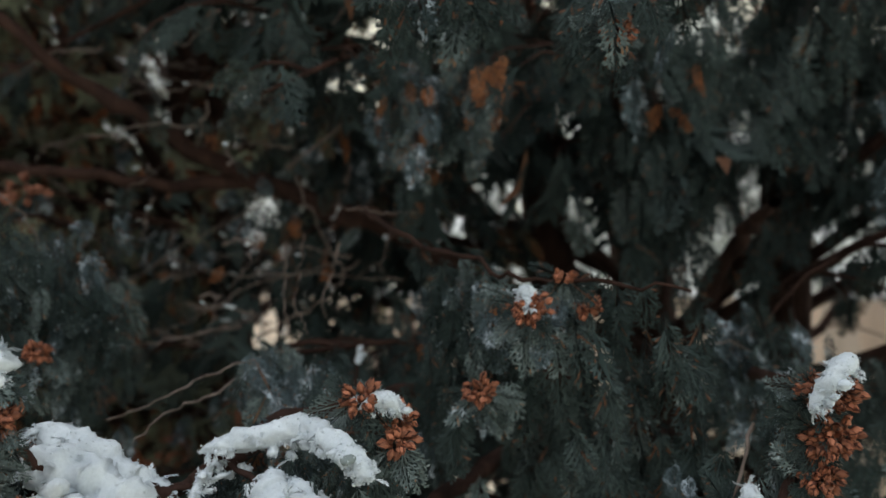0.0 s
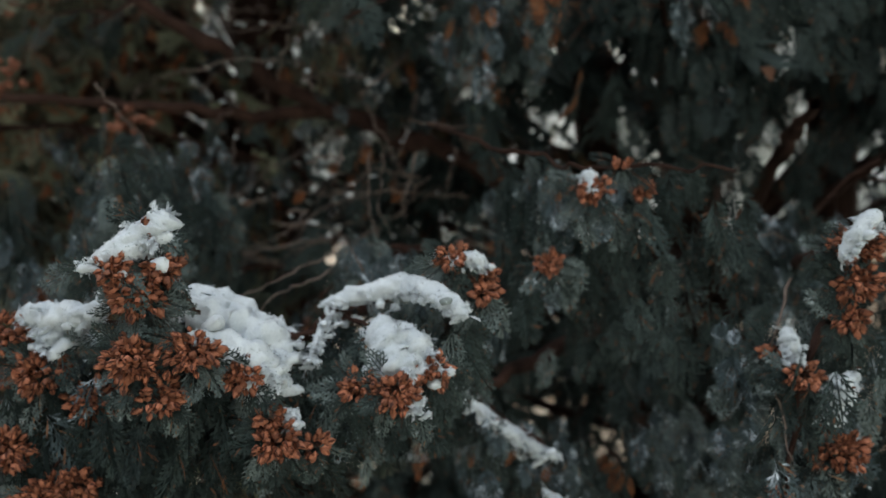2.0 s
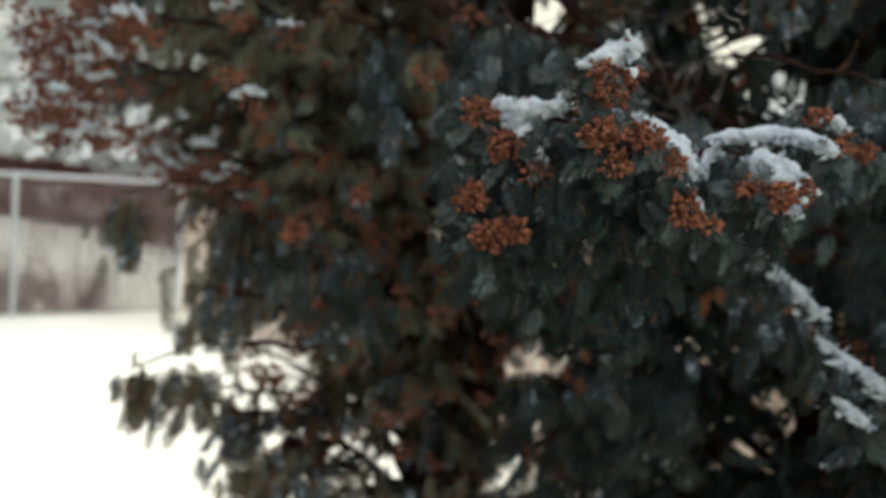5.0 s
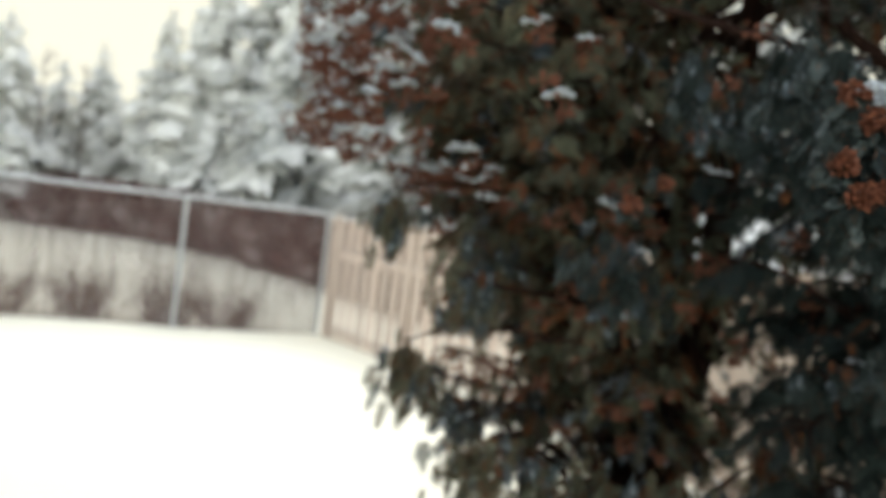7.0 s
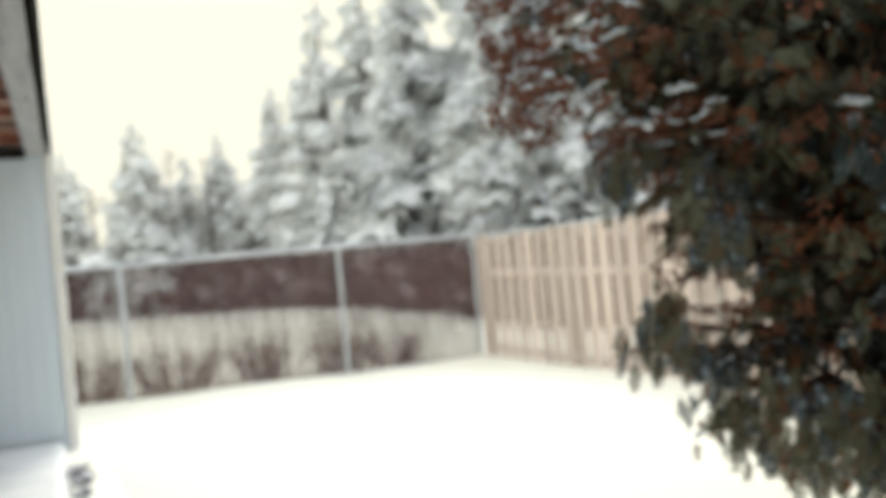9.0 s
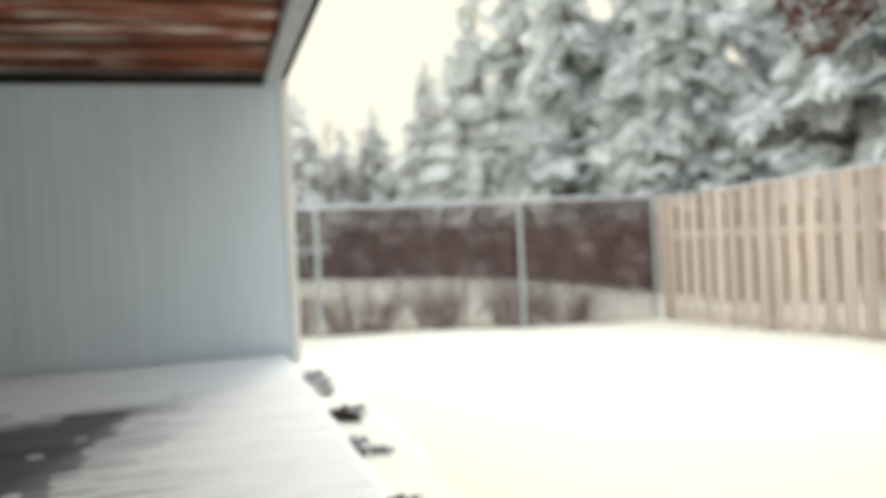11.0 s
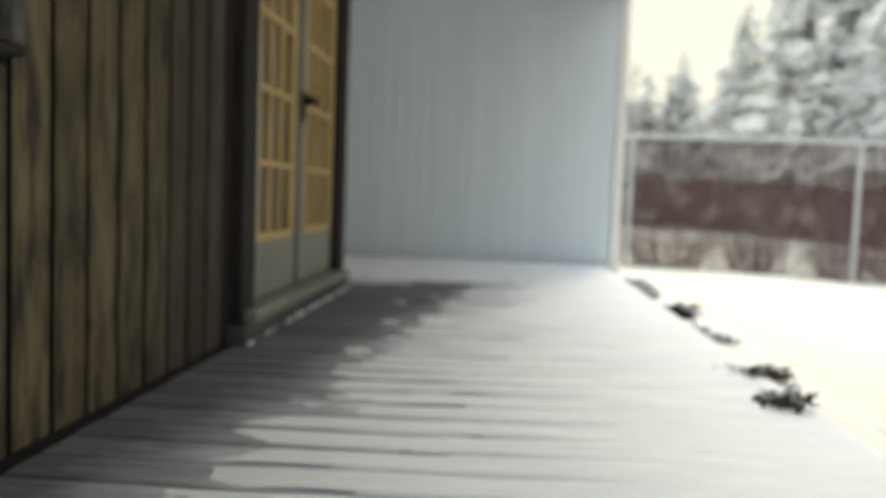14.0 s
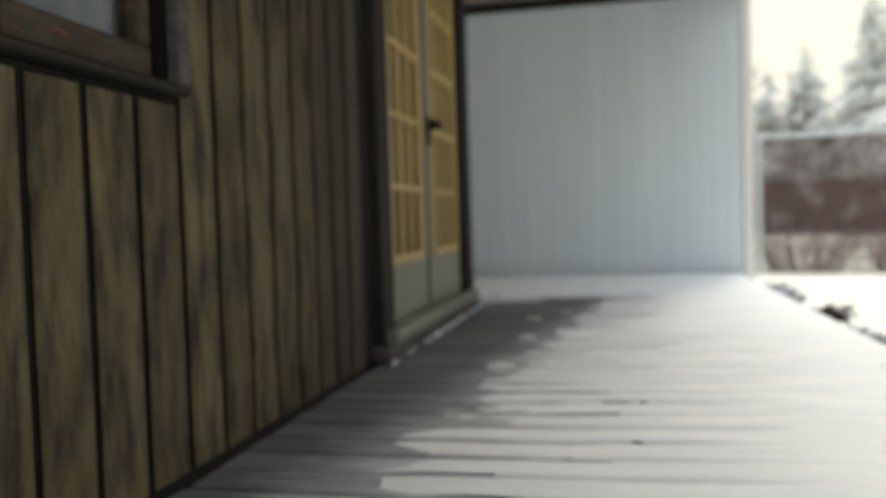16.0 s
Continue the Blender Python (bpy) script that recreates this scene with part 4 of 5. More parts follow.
# ---- cedars (arborvitae) in the yard ----
SPRAYS = [fan(5, b, s, 0.044, False, 0.6) for s, b in ((11, 0.12), (12, 0.35), (13, 0.04))]
MID_SPRAYS = [fan(7, b, s, 0.026, False, 0.9) for s, b in ((31, 0.12), (32, 0.4), (33, 0.05))]
TIPS = frond(2, 0, 0.1, 14, 0.10)
INNER = [frond(5, 0, b, s, 0.15) for s, b in ((15, 0.2), (16, 0.35))]
FINE_SPRAYS = [fan(7, b, s, 0.022, True, 0.9) for s, b in ((21, 0.12), (22, 0.35), (23, 0.02))]


def cone_template():
    """A small open cone of unit length along +y: a core and eight parted scales."""
    v = [(0, 0, 0), (0.2, 0.35, 0), (0, 0.35, 0.2), (-0.2, 0.35, 0), (0, 0.35, -0.2), (0, 0.75, 0)]
    f = [(0, 1, 2), (0, 2, 3), (0, 3, 4), (0, 4, 1), (5, 2, 1), (5, 3, 2), (5, 4, 3), (5, 1, 4)]
    for ring, (y0, y1, r, n, w) in enumerate(((0.0, 0.86, 0.34, 4, 0.19), (0.10, 1.0, 0.30, 4, 0.17))):
        for k in range(n):
            a = 2 * math.pi * (k + 0.5 * ring) / n
            c, s = math.cos(a), math.sin(a)
            i = len(v)
            for rad, y, side in ((0.06, y0, 0), (r * 0.85, (y0 + y1) * 0.48, -w), (r * 1.12, (y0 + y1) * 0.46, 0), (r * 0.85, (y0 + y1) * 0.48, w), (r * 0.42, y1, 0)):
                v.append((c * rad - s * side, y, s * rad + c * side))
            f += [(i, i + 1, i + 2), (i, i + 2, i + 3), (i + 1, i + 4, i + 2), (i + 2, i + 4, i + 3)]
    return np.array(v, float), np.array(f)


CONE_V, CONE_F = cone_template()
OLD_F = CONE_F[:24]
CONE_MESH = mesh_np("cone", CONE_V, CONE_F, CONE, True)


def cone_cluster(tree, at, r, count, seed, squash=0.8):
    """A bunch of small cones round a stub of twig, each cone an object."""
    rng = np.random.default_rng(seed)
    at = np.asarray(at, float)
    v, f = tube([at + (0.01, 0.01, -r * 0.2), at, at - (0.2 * r, 0.1 * r, -r * 0.3)], [0.004, 0.003, 0.002], 5)
    cluster = part("fruiting_twig", mesh_np("fruiting_twig", v, f, BARK), tree, "twig end set with small orange-brown cones")
    for k in range(count):
        d = rng.normal(0, 1, 3) * np.array([1, 1, squash])
        d /= np.linalg.norm(d)
        p = at + d * r * rng.uniform(0.3, 0.92) * np.array([1, 1, squash])
        m = frames([p], [d + rng.normal(0, 0.3, 3) + np.array([0, 0, -0.15])], [rng.normal(0, 1, 3)], [0.0118 * rng.uniform(0.75, 1.3)])[0]
        part("cone", CONE_MESH, cluster, m=Matrix(m.tolist()))
    return cluster


def reach(z):
    """How far the crown reaches out at a height."""
    # widened above 2.9 m, out of view, to keep sky light off the branches
    return float(np.interp(z, [0.0, 0.6, 1.1, 1.75, 2.05, 2.6, 3.1, 3.6, 4.6, 5.4], [0.85, 1.00, 1.42, 1.65, 2.0, 2.1, 2.3, 2.35, 1.7, 0.6]))


# the cedars keep clear of the open place in front of them
CLEAR = np.array([(4.0, 0.39, 2.2), (3.6, 0.33, 2.05), (3.2, 0.38, 1.9)])


def is_clear(p, r=1.38):
    return np.linalg.norm(CLEAR[None] - np.asarray(p)[:, None], axis=2).min(1) > r


def in_hollow(p):
    """The thin, almost bare level between two tiers of limbs of the second cedar."""
    u = p[:, 0] - 4.7
    return (np.abs(p[:, 2] - 1.30 + 0.46 * u) < 0.14) & (p[:, 1] > 2.55 + 1.7 * u) & (u > -0.25) & (u < 1.3)


def cedar(x, y, height, seed, limbs, spread_k=1.0, label="", dust=0.18, dead_share=0.05, caps=90, fill=1.0, extra=0, leaf=LEAF, low_dust=0.0, low=0.62, top_k=1.0, skirt=(0, 0, 0), bare=0.3, waist=1.0, hollow=False):
    """A multi-stemmed cedar: stems, arching limbs, drooping twigs and flat hanging sprays, some dusted with snow, some dead."""
    rng = np.random.default_rng(seed)
    z0 = lawn(x, y)
    tree = thing("cedar_tree", label, "tree", group="cedars in the yard")
    for k in range(3):
        a = k * 2.1 + rng.uniform(0, 1)
        foot, top = np.array([x, y, z0 - 0.05]), np.array([x + math.cos(a) * 0.35, y + math.sin(a) * 0.35, height * rng.uniform(0.8, 0.95)])
        s = np.linspace(0, 1, 9)[:, None]
        lean = 0.22 if k else 0.05
        if k == 0:
            top = np.array([x + 0.05, y + 0.08, height * 0.94])
        p = foot + (top - foot) * s + np.array([math.cos(a), math.sin(a), 0]) * lean * np.sin(s * 3.14) + rng.normal(0, 0.02, (9, 3))
        v, f = tube(p, np.linspace(0.115 if k else 0.14, 0.025 if k else 0.05, 9), 9)
        part("stem", mesh_np("stem", v, f, BARK, True), tree, "red-brown fibrous stem")
    o, al, no, si, perches, io, ia, isz = [], [], [], [], [], [], [], []
    for i in range(limbs + extra + skirt[0]):
        end_z = z0 + low + (height - low - 0.23) * ((i + rng.uniform()) / limbs) ** 0.9
        a = math.pi + rng.normal(0, 0.95) if i % 3 else rng.uniform(0, 2 * math.pi)
        if i >= limbs:
            end_z, a = rng.uniform(1.75, 3.0), rng.normal(2.75, 0.3)
        if i >= limbs + extra:
            end_z, a = rng.uniform(0.30, 0.95), rng.uniform(skirt[1], skirt[2])
        rise, sag = rng.uniform(0.7, 1.4), rng.uniform(0.25, 0.8)
        h0 = max(end_z - rise + sag, z0 + 0.12)
        R = reach(end_z - z0 * 0.5) * spread_k * (rng.uniform(0.80, 1.0) if i % 4 else rng.uniform(0.45, 0.8)) * (top_k if end_z > 2.05 else waist if end_z > 1.0 else 1.0) * (0.74 if i >= limbs + extra else 1.0)
        s = np.linspace(0, 1, 9)
        wig = np.cumsum(rng.normal(0, 0.05, 9))
        p = np.stack([x + np.cos(a + wig * 0.6) * (0.08 + (R - 0.08) * s), y + np.sin(a + wig * 0.6) * (0.08 + (R - 0.08) * s), h0 + (end_z - h0 + sag) * s - sag * s ** 3 + wig * 0.3], 1)
        if not is_clear(p).all():
            last = max(3, int(np.argmin(is_clear(p))))
            p, s = p[:last], s[:last] / s[last - 1]
        wood = [tube(p, 0.024 * (1 - s) ** 1.3 + 0.004, 6)]
        for k in range(14 if math.cos(a) < 0.4 else 7):
            u = rng.uniform(0.12, 1.0) ** 0.6
            c = np.array([np.interp(u, s, p[:, q]) for q in range(3)])
            ang = a + rng.choice((-1, 1)) * rng.uniform(0.1, 1.3)
            L = rng.uniform(0.14, 0.38) * (1.15 - 0.5 * u)
            d = np.array([math.cos(ang), math.sin(ang), rng.uniform(-0.1, 0.45)])
            q = c + d * L * np.array([[0], [0.4], [0.75], [1.0]]) - np.array([0, 0, 1]) * (L * 0.5) * np.array([[0], [0.12], [0.45], [0.9]])
            if not is_clear(q).all():
                continue
            wood.append(tube(q, [0.006, 0.0045, 0.003, 0.0018], 3))
            # fewer bare twigs in the unseen upper crown, which blocks sky light
            if rng.uniform() < bare * (1.35 - 0.7 * u) * (1.0 if end_z < 2.9 else 0.25):
                continue
            n = 8
            w = np.linspace(0.12, 1.0, n)
            b = np.stack([np.interp(w, [0, 0.4, 0.75, 1.0], q[:, j]) for j in range(3)], 1)
            o.append(b)
            flat = rng.normal(0, 1, 3) * (1, 1, 0.3)
            al.append(d * 0.45 + np.array([0, 0, -0.95]) + rng.normal(0, 0.26, (n, 3)))
            no.append(flat / np.linalg.norm(flat) + rng.normal(0, 0.28, (n, 3)))
            si.append(rng.uniform(0.065, 0.135, n))
            if u < 0.85:
                n2 = 5
                io.append(c + rng.normal(0, 0.10, (n2, 3)))
                ia.append(d * 0.3 + np.array([0, 0, -0.8]) + rng.normal(0, 0.5, (n2, 3)))
                isz.append(rng.uniform(0.11, 0.20, n2))
            if u > 0.75:
                perches.append((q[1] + (0, 0, 0.010), q[2] - q[0]))
        part("limb", mesh_np("limb", *joined(wood), BARK, True), tree)
    m = frames(np.concatenate(o), np.concatenate(al), np.concatenate(no), np.concatenate(si))
    kind = rng.uniform(size=len(m))
    groups = np.repeat(rng.uniform(size=len(m) // 8), 8)
    dusted, dead = (groups < dust + low_dust * (m[:, 2, 3] < 1.25)) & (kind < 0.75), (groups > 1 - 2.5 * dead_share) & (kind < 0.45)
    keep = (m[:, 0, 3] < x + 0.1) | (np.random.default_rng(seed + 7).uniform(size=len(m)) < 0.15)
    if hollow:
        keep &= ~in_hollow(m[:, :3, 3]) | (kind < 0.10)
    close = ~is_clear(m[:, :3, 3], 2.15)
    for name, mask, mat, lab in (("foliage", ~dusted & ~dead, leaf, "dark green hanging sprays"), ("frosted_foliage", dusted, FROSTED, "sprays dusted with snow"),
                                 ("dead_foliage", dead, DEAD, "dead orange-brown sprays")):
        mask = mask & keep
        sub, fine = m[mask].copy(), close[mask]
        if mat is DEAD:
            sub[:, :3, :3] *= 0.65
        part(name, mesh_np(name, *joined([spread(SPRAYS[k], sub[~fine][k::3]) for k in range(3)] + [spread(MID_SPRAYS[k], sub[fine][k::3]) for k in range(3) if fine.sum() > 3]), mat), tree, lab)
    io, ia, isz = np.concatenate(io), np.concatenate(ia), np.concatenate(isz)
    # all inner sprays stay above 3 m, unseen, to shade the crown below
    ok = is_clear(io, 1.55) & (io[:, 2] > 0.82) & ((io[:, 1] > 0.95) | (io[:, 0] > 6.1)) & ((rng.uniform(size=len(io)) < fill) | (io[:, 2] > 3.0))
    if hollow:
        ok &= ~in_hollow(io)
    mi = frames(io[ok], ia[ok], rng.normal(0, 1, (ok.sum(), 3)) * (1, 1, 0.4), isz[ok])
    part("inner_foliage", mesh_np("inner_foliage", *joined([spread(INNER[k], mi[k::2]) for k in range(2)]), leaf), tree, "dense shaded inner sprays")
    for k in rng.choice(len(perches), min(caps, len(perches)), replace=False):
        snow_cap(tree, perches[k][0], perches[k][1], rng.uniform(0.04, 0.10), int(k))
    return tree


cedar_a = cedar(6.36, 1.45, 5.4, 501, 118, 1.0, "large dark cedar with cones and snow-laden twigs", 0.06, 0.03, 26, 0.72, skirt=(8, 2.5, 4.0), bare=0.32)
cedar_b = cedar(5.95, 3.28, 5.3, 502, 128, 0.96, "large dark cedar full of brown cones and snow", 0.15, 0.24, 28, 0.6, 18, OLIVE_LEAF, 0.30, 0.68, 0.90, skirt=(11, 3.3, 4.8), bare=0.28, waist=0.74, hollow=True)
cedar(7.25, -1.00, 5.0, 503, 34, 1.0, "dark cedar standing close beside its neighbours", 0.12, 0.04, 20)

# ---- the snow-laden branch of the first cedar ----
HERO = [(4.21, 1.36, 2.03), (4.25, 1.29, 2.05), (4.30, 1.17, 2.08), (4.36, 1.16, 2.03), (4.42, 1.13, 1.98), (4.49, 1.12, 2.01), (4.56, 1.04, 2.03), (4.60, 0.97, 2.02)]


def crooked(points, r0, r1, seed, jitter=0.0022, sides=5):
    """A twig through some points, a little uneven on its way."""
    g = np.random.default_rng(seed)
    q = np.array(points, float)
    t = np.linspace(0, len(q) - 1, 5 * len(q))
    q = np.stack([np.interp(t, np.arange(len(q)), q[:, i]) for i in range(3)], 1) + g.normal(0, jitter, (len(t), 3))
    return tube(q, np.linspace(r0, r1, len(t)) * g.uniform(0.8, 1.25, len(t)), sides)


# the branches that carry the cones and the snow, from the stem outwards
BRANCHES = [
    ([(6.1, 1.40, 1.75), (5.5, 1.36, 1.86), (5.0, 1.28, 1.95), (4.66, 1.20, 2.0), (4.45, 1.14, 1.975), (4.36, 1.18, 2.02), (4.24, 1.33, 2.03)], 0.022, 0.003),
    ([(4.36, 1.18, 2.02), (4.31, 1.19, 2.07), (4.25, 1.20, 2.11)], 0.005, 0.002),
    ([(4.45, 1.14, 1.975), (4.50, 1.12, 2.01), (4.56, 1.05, 2.03), (4.60, 0.97, 2.02)], 0.006, 0.002),
    ([(4.50, 1.12, 2.01), (4.50, 1.05, 1.98), (4.46, 0.98, 1.93)], 0.004, 0.002),
    ([(4.36, 1.18, 2.02), (4.27, 1.30, 1.95), (4.21, 1.34, 1.86)], 0.004, 0.002),
    ([(4.40, 1.14, 1.98), (4.37, 1.09, 1.93), (4.36, 1.07, 1.88)], 0.003, 0.0015),
    ([(5.7, 1.0, 1.85), (5.3, 0.8, 1.95), (5.0, 0.62, 2.0), (4.88, 0.66, 1.90), (4.85, 0.69, 1.72)], 0.016, 0.003),
    ([(5.6, 1.30, 1.78), (5.1, 1.22, 1.80), (4.86, 1.16, 1.81), (4.77, 1.15, 1.82), (4.86, 1.06, 1.70)], 0.018, 0.004),
    ([(5.6, 1.1, 1.40), (5.2, 1.0, 1.46), (5.0, 0.96, 1.53), (4.85, 0.95, 1.60), (4.81, 1.03, 1.66)], 0.018, 0.004)]
# dark limbs deeper in the crown
INNER_LIMBS = [
    ([(6.30, 1.45, 1.75), (5.75, 1.62, 2.05), (5.45, 1.75, 2.22), (5.20, 1.86, 2.345), (5.03, 1.94, 2.45), (4.85, 2.05, 2.60), (4.62, 2.2, 2.85)], 0.034, 0.013),
    ([(5.20, 1.86, 2.345), (4.94, 2.06, 2.38), (4.75, 2.2, 2.42), (4.5, 2.36, 2.47)], 0.017, 0.009),
    ([(6.25, 1.50, 2.2), (5.95, 1.62, 2.5), (5.70, 1.80, 2.85)], 0.034, 0.02),
    ([(6.2, 1.35, 1.55), (5.9, 1.15, 1.95), (5.7, 0.95, 2.15), (5.45, 0.80, 2.22)], 0.030, 0.010),
    ([(6.2, 1.45, 1.30), (5.75, 1.30, 1.42), (5.35, 1.22, 1.58), (5.05, 1.02, 1.63)], 0.024, 0.006)]
for k, (line, r0, r1) in enumerate(INNER_LIMBS):
    part("limb", mesh_np("limb", *crooked(line, r0, r1, 800 + k, 0.006, 7), BARK, True), cedar_a, "dark red-brown limb")
wood = [crooked(line, r0, r1, 840 + k, 0.003) for k, (line, r0, r1) in enumerate(BRANCHES)]
wood.append(crooked([(5.3, 1.50, 2.23), (5.05, 1.42, 2.27), (4.94, 1.25, 2.23), (4.91, 1.10, 2.18), (4.90, 0.98, 2.155), (4.92, 0.88, 2.145), (4.98, 0.78, 2.13)], 0.006, 0.002, 860, 0.004))
sets = {"leaf": [], "powder": [], "frost": [], "dead": []}


def hang(points, count, below, seed, lo=0.05, hi=0.095, jitter=0.03, frost=0.14, dead=0.0, powder=0.05, loose=0.30, into=None):
    """Fine sprays that hang from a line of points, some of them lower by up to 'below'."""
    g = np.random.default_rng(seed)
    to = sets if into is None else into
    p = np.asarray(points, float)
    t = g.uniform(0, len(p) - 1, count)
    at = np.stack([np.interp(t, np.arange(len(p)), p[:, i]) for i in range(3)], 1) + g.normal(0, jitter, (count, 3))
    at[:, 2] -= below * g.uniform(0, 1, count) ** 1.3 + 0.01
    at[:, :2] += g.uniform(0.01, 0.10, (count, 1)) * np.array([0.55, 0.83])
    m = frames(at, np.array([-0.15, -0.12, -0.95]) + g.normal(0, loose, (count, 3)), np.array([-0.7, -0.6, 0.25]) + g.normal(0, 0.5, (count, 3)), g.uniform(lo, hi, count))
    pick = g.uniform(size=count)
    small = m[pick > 1 - dead].copy()
    small[:, :3, :3] *= 0.6
    to["dead"].append(small)
    to["frost"].append(m[pick < frost])
    to["powder"].append(m[(pick >= frost) & (pick < frost + powder)])
    to["leaf"].append(m[(pick >= frost + powder) & (pick <= 1 - dead)])


def tuft(at, r, count, seed):
    """Small powdered sprays that stand out all round a bunch of cones."""
    g = np.random.default_rng(seed)
    a = g.uniform(-2.6, 0.9, count)
    d = np.stack([-np.cos(a) * 0.55 - 0.15, np.cos(a) * 0.75 - 0.15, np.sin(a) * 0.9], 1) + g.normal(0, 0.22, (count, 3))
    d /= np.linalg.norm(d, axis=1)[:, None]
    o = np.asarray(at) + d * r * 0.45 + np.array([0.008, 0.008, 0])
    m = frames(o, d, np.array([-0.7, -0.6, 0.35]) + g.normal(0, 0.35, (count, 3)), g.uniform(0.028, 0.056, count))
    sets["powder"].append(m[::3])
    sets["leaf"].append(m[1::3])
    sets["leaf"].append(m[2::3])


hang([(x, y, z - 0.03) for x, y, z in HERO], 230, 0.11, 1, 0.05, 0.09, 0.02, frost=0.04)
hang([(x, y, z - 0.012) for x, y, z in HERO], 150, 0.05, 41, 0.025, 0.045, 0.018, 0.6, 0.0, 0.4)
hang([(4.20, 1.37, 2.0), (4.26, 1.30, 1.95), (4.34, 1.2, 1.93), (4.42, 1.12, 1.92)], 240, 0.20, 2, 0.045, 0.085, 0.035, 0.02, 0.03)
hang([(4.18, 1.38, 1.90), (4.24, 1.33, 1.86), (4.32, 1.28, 1.86)], 110, 0.10, 45, 0.04, 0.07, 0.03, 0.02, 0.03, 0.15)
hang([(4.45, 1.08, 1.97), (4.50, 1.03, 1.97), (4.57, 1.0, 1.99)], 90, 0.13, 46, 0.035, 0.065, 0.02, 0.05, 0.0, 0.2)
# a tuft behind the curl of snow, and two drooping ones higher up
hang([(4.70, 1.30, 2.09), (4.73, 1.26, 2.08)], 70, 0.06, 47, 0.04, 0.07, 0.025, 0.45, 0.0, 0.4)
hang([(4.60, 1.68, 2.27), (4.62, 1.66, 2.20), (4.60, 1.64, 2.12)], 190, 0.08, 48, 0.05, 0.085, 0.035, 0.20, 0.02, 0.25)
hang([(4.50, 1.68, 2.31), (4.49, 1.68, 2.22), (4.47, 1.70, 2.14)], 150, 0.10, 49, 0.05, 0.085, 0.035, 0.18, 0.02, 0.25)
hang([(4.40, 2.25, 1.74), (4.50, 2.25, 1.64), (4.62, 2.2, 1.62)], 140, 0.14, 21, 0.055, 0.10, 0.06, 0.10, 0.15)
# the long curtain under the bough with the few cones
hang([(4.97, 1.22, 2.22), (4.91, 1.08, 2.17), (4.90, 0.97, 2.14), (4.93, 0.86, 2.13), (5.0, 0.76, 2.12)], 170, 0.25, 3, 0.06, 0.11, 0.026, 0.03, 0.0, 0.10, 0.16)
hang([(4.93, 1.12, 2.19), (4.87, 0.95, 2.13), (4.92, 0.90, 2.14)], 60, 0.03, 4, 0.03, 0.06, 0.015, 0.45, 0.04, 0.45)
hang([(5.3, 1.5, 2.05), (5.1, 1.3, 1.98), (5.15, 1.05, 1.98)], 50, 0.30, 43, 0.07, 0.12, 0.07, 0.04, 0.0, 0.05, 0.18)
hang([(5.80, 0.76, 1.93), (5.60, 0.68, 1.90), (5.45, 0.60, 1.90)], 60, 0.24, 44, 0.07, 0.12, 0.045, 0.05, 0.0, 0.06, 0.18)
hang([(5.0, 0.62, 1.99), (4.88, 0.64, 1.93), (4.86, 0.68, 1.75)], 170, 0.20, 5, 0.045, 0.085, 0.028, 0.12, 0.0, 0.3)
hang([(4.77, 1.15, 1.82), (4.79, 1.10, 1.77), (4.87, 1.06, 1.70), (5.05, 1.1, 1.66)], 150, 0.08, 6, 0.045, 0.08, 0.025, 0.2, 0.02, 0.2)
hang([(4.80, 1.04, 1.66), (4.82, 0.97, 1.62), (4.88, 0.92, 1.56), (4.80, 0.95, 1.55)], 150, 0.06, 7, 0.04, 0.075, 0.02, 0.2, 0.02, 0.25)
hang([(5.0, 0.95, 1.72), (5.1, 0.85, 1.68), (5.2, 0.75, 1.62)], 90, 0.06, 50, 0.05, 0.09, 0.03, 0.35, 0.02, 0.3)
# sprays round about the near branch
hang([(4.96, 1.75, 1.47), (5.06, 1.62, 1.39), (5.06, 1.45, 1.39)], 75, 0.10, 35, 0.07, 0.12, 0.07, 0.12, 0.1)
hang([(6.30, 0.72, 2.80), (6.35, 1.0, 2.70), (6.35, 0.78, 2.50)], 80, 0.15, 31, 0.13, 0.22, 0.10, 0.12)
hang([(4.88, 0.80, 2.56), (4.95, 0.81, 2.54), (5.03, 0.78, 2.56)], 26, 0.05, 8, 0.06, 0.10, 0.02, 0.05)
hang([(4.80, 1.08, 2.62), (4.90, 0.95, 2.61)], 24, 0.05, 9, 0.07, 0.12, 0.02, 0.05)
hang([(5.22, 1.23, 2.54), (5.13, 1.26, 2.53), (5.08, 1.33, 2.48)], 130, 0.12, 10, 0.05, 0.09, 0.03, 0.25, 0.22, 0.2)
hang([(5.40, 1.80, 2.58), (5.42, 1.80, 2.46)], 90, 0.10, 11, 0.06, 0.11, 0.04, 0.4)
hang([(4.806, 2.10, 2.26), (4.785, 2.0, 2.14), (4.64, 1.80, 2.06)], 110, 0.10, 12, 0.06, 0.11, 0.04, 0.12, 0.15)
hang([(5.39, 0.87, 2.03), (5.50, 0.81, 1.97)], 110, 0.16, 13, 0.06, 0.11, 0.04, 0.35)
hang([(4.42, 1.94, 2.28), (4.38, 1.96, 2.18)], 60, 0.12, 14, 0.06, 0.11, 0.03, 0.2)
# the dark mass of foliage before and beside the stem
hang([(5.75, 0.80, 3.0), (5.95, 0.72, 2.85), (6.0, 0.95, 2.65), (6.05, 0.70, 2.45)], 260, 0.35, 52, 0.10, 0.17, 0.10, 0.05, 0.03, 0.05, 0.22)
hang([(5.55, 1.10, 2.85), (5.60, 0.95, 2.60), (5.7, 1.15, 2.40)], 170, 0.30, 53, 0.09, 0.15, 0.08, 0.04, 0.03, 0.05, 0.22)
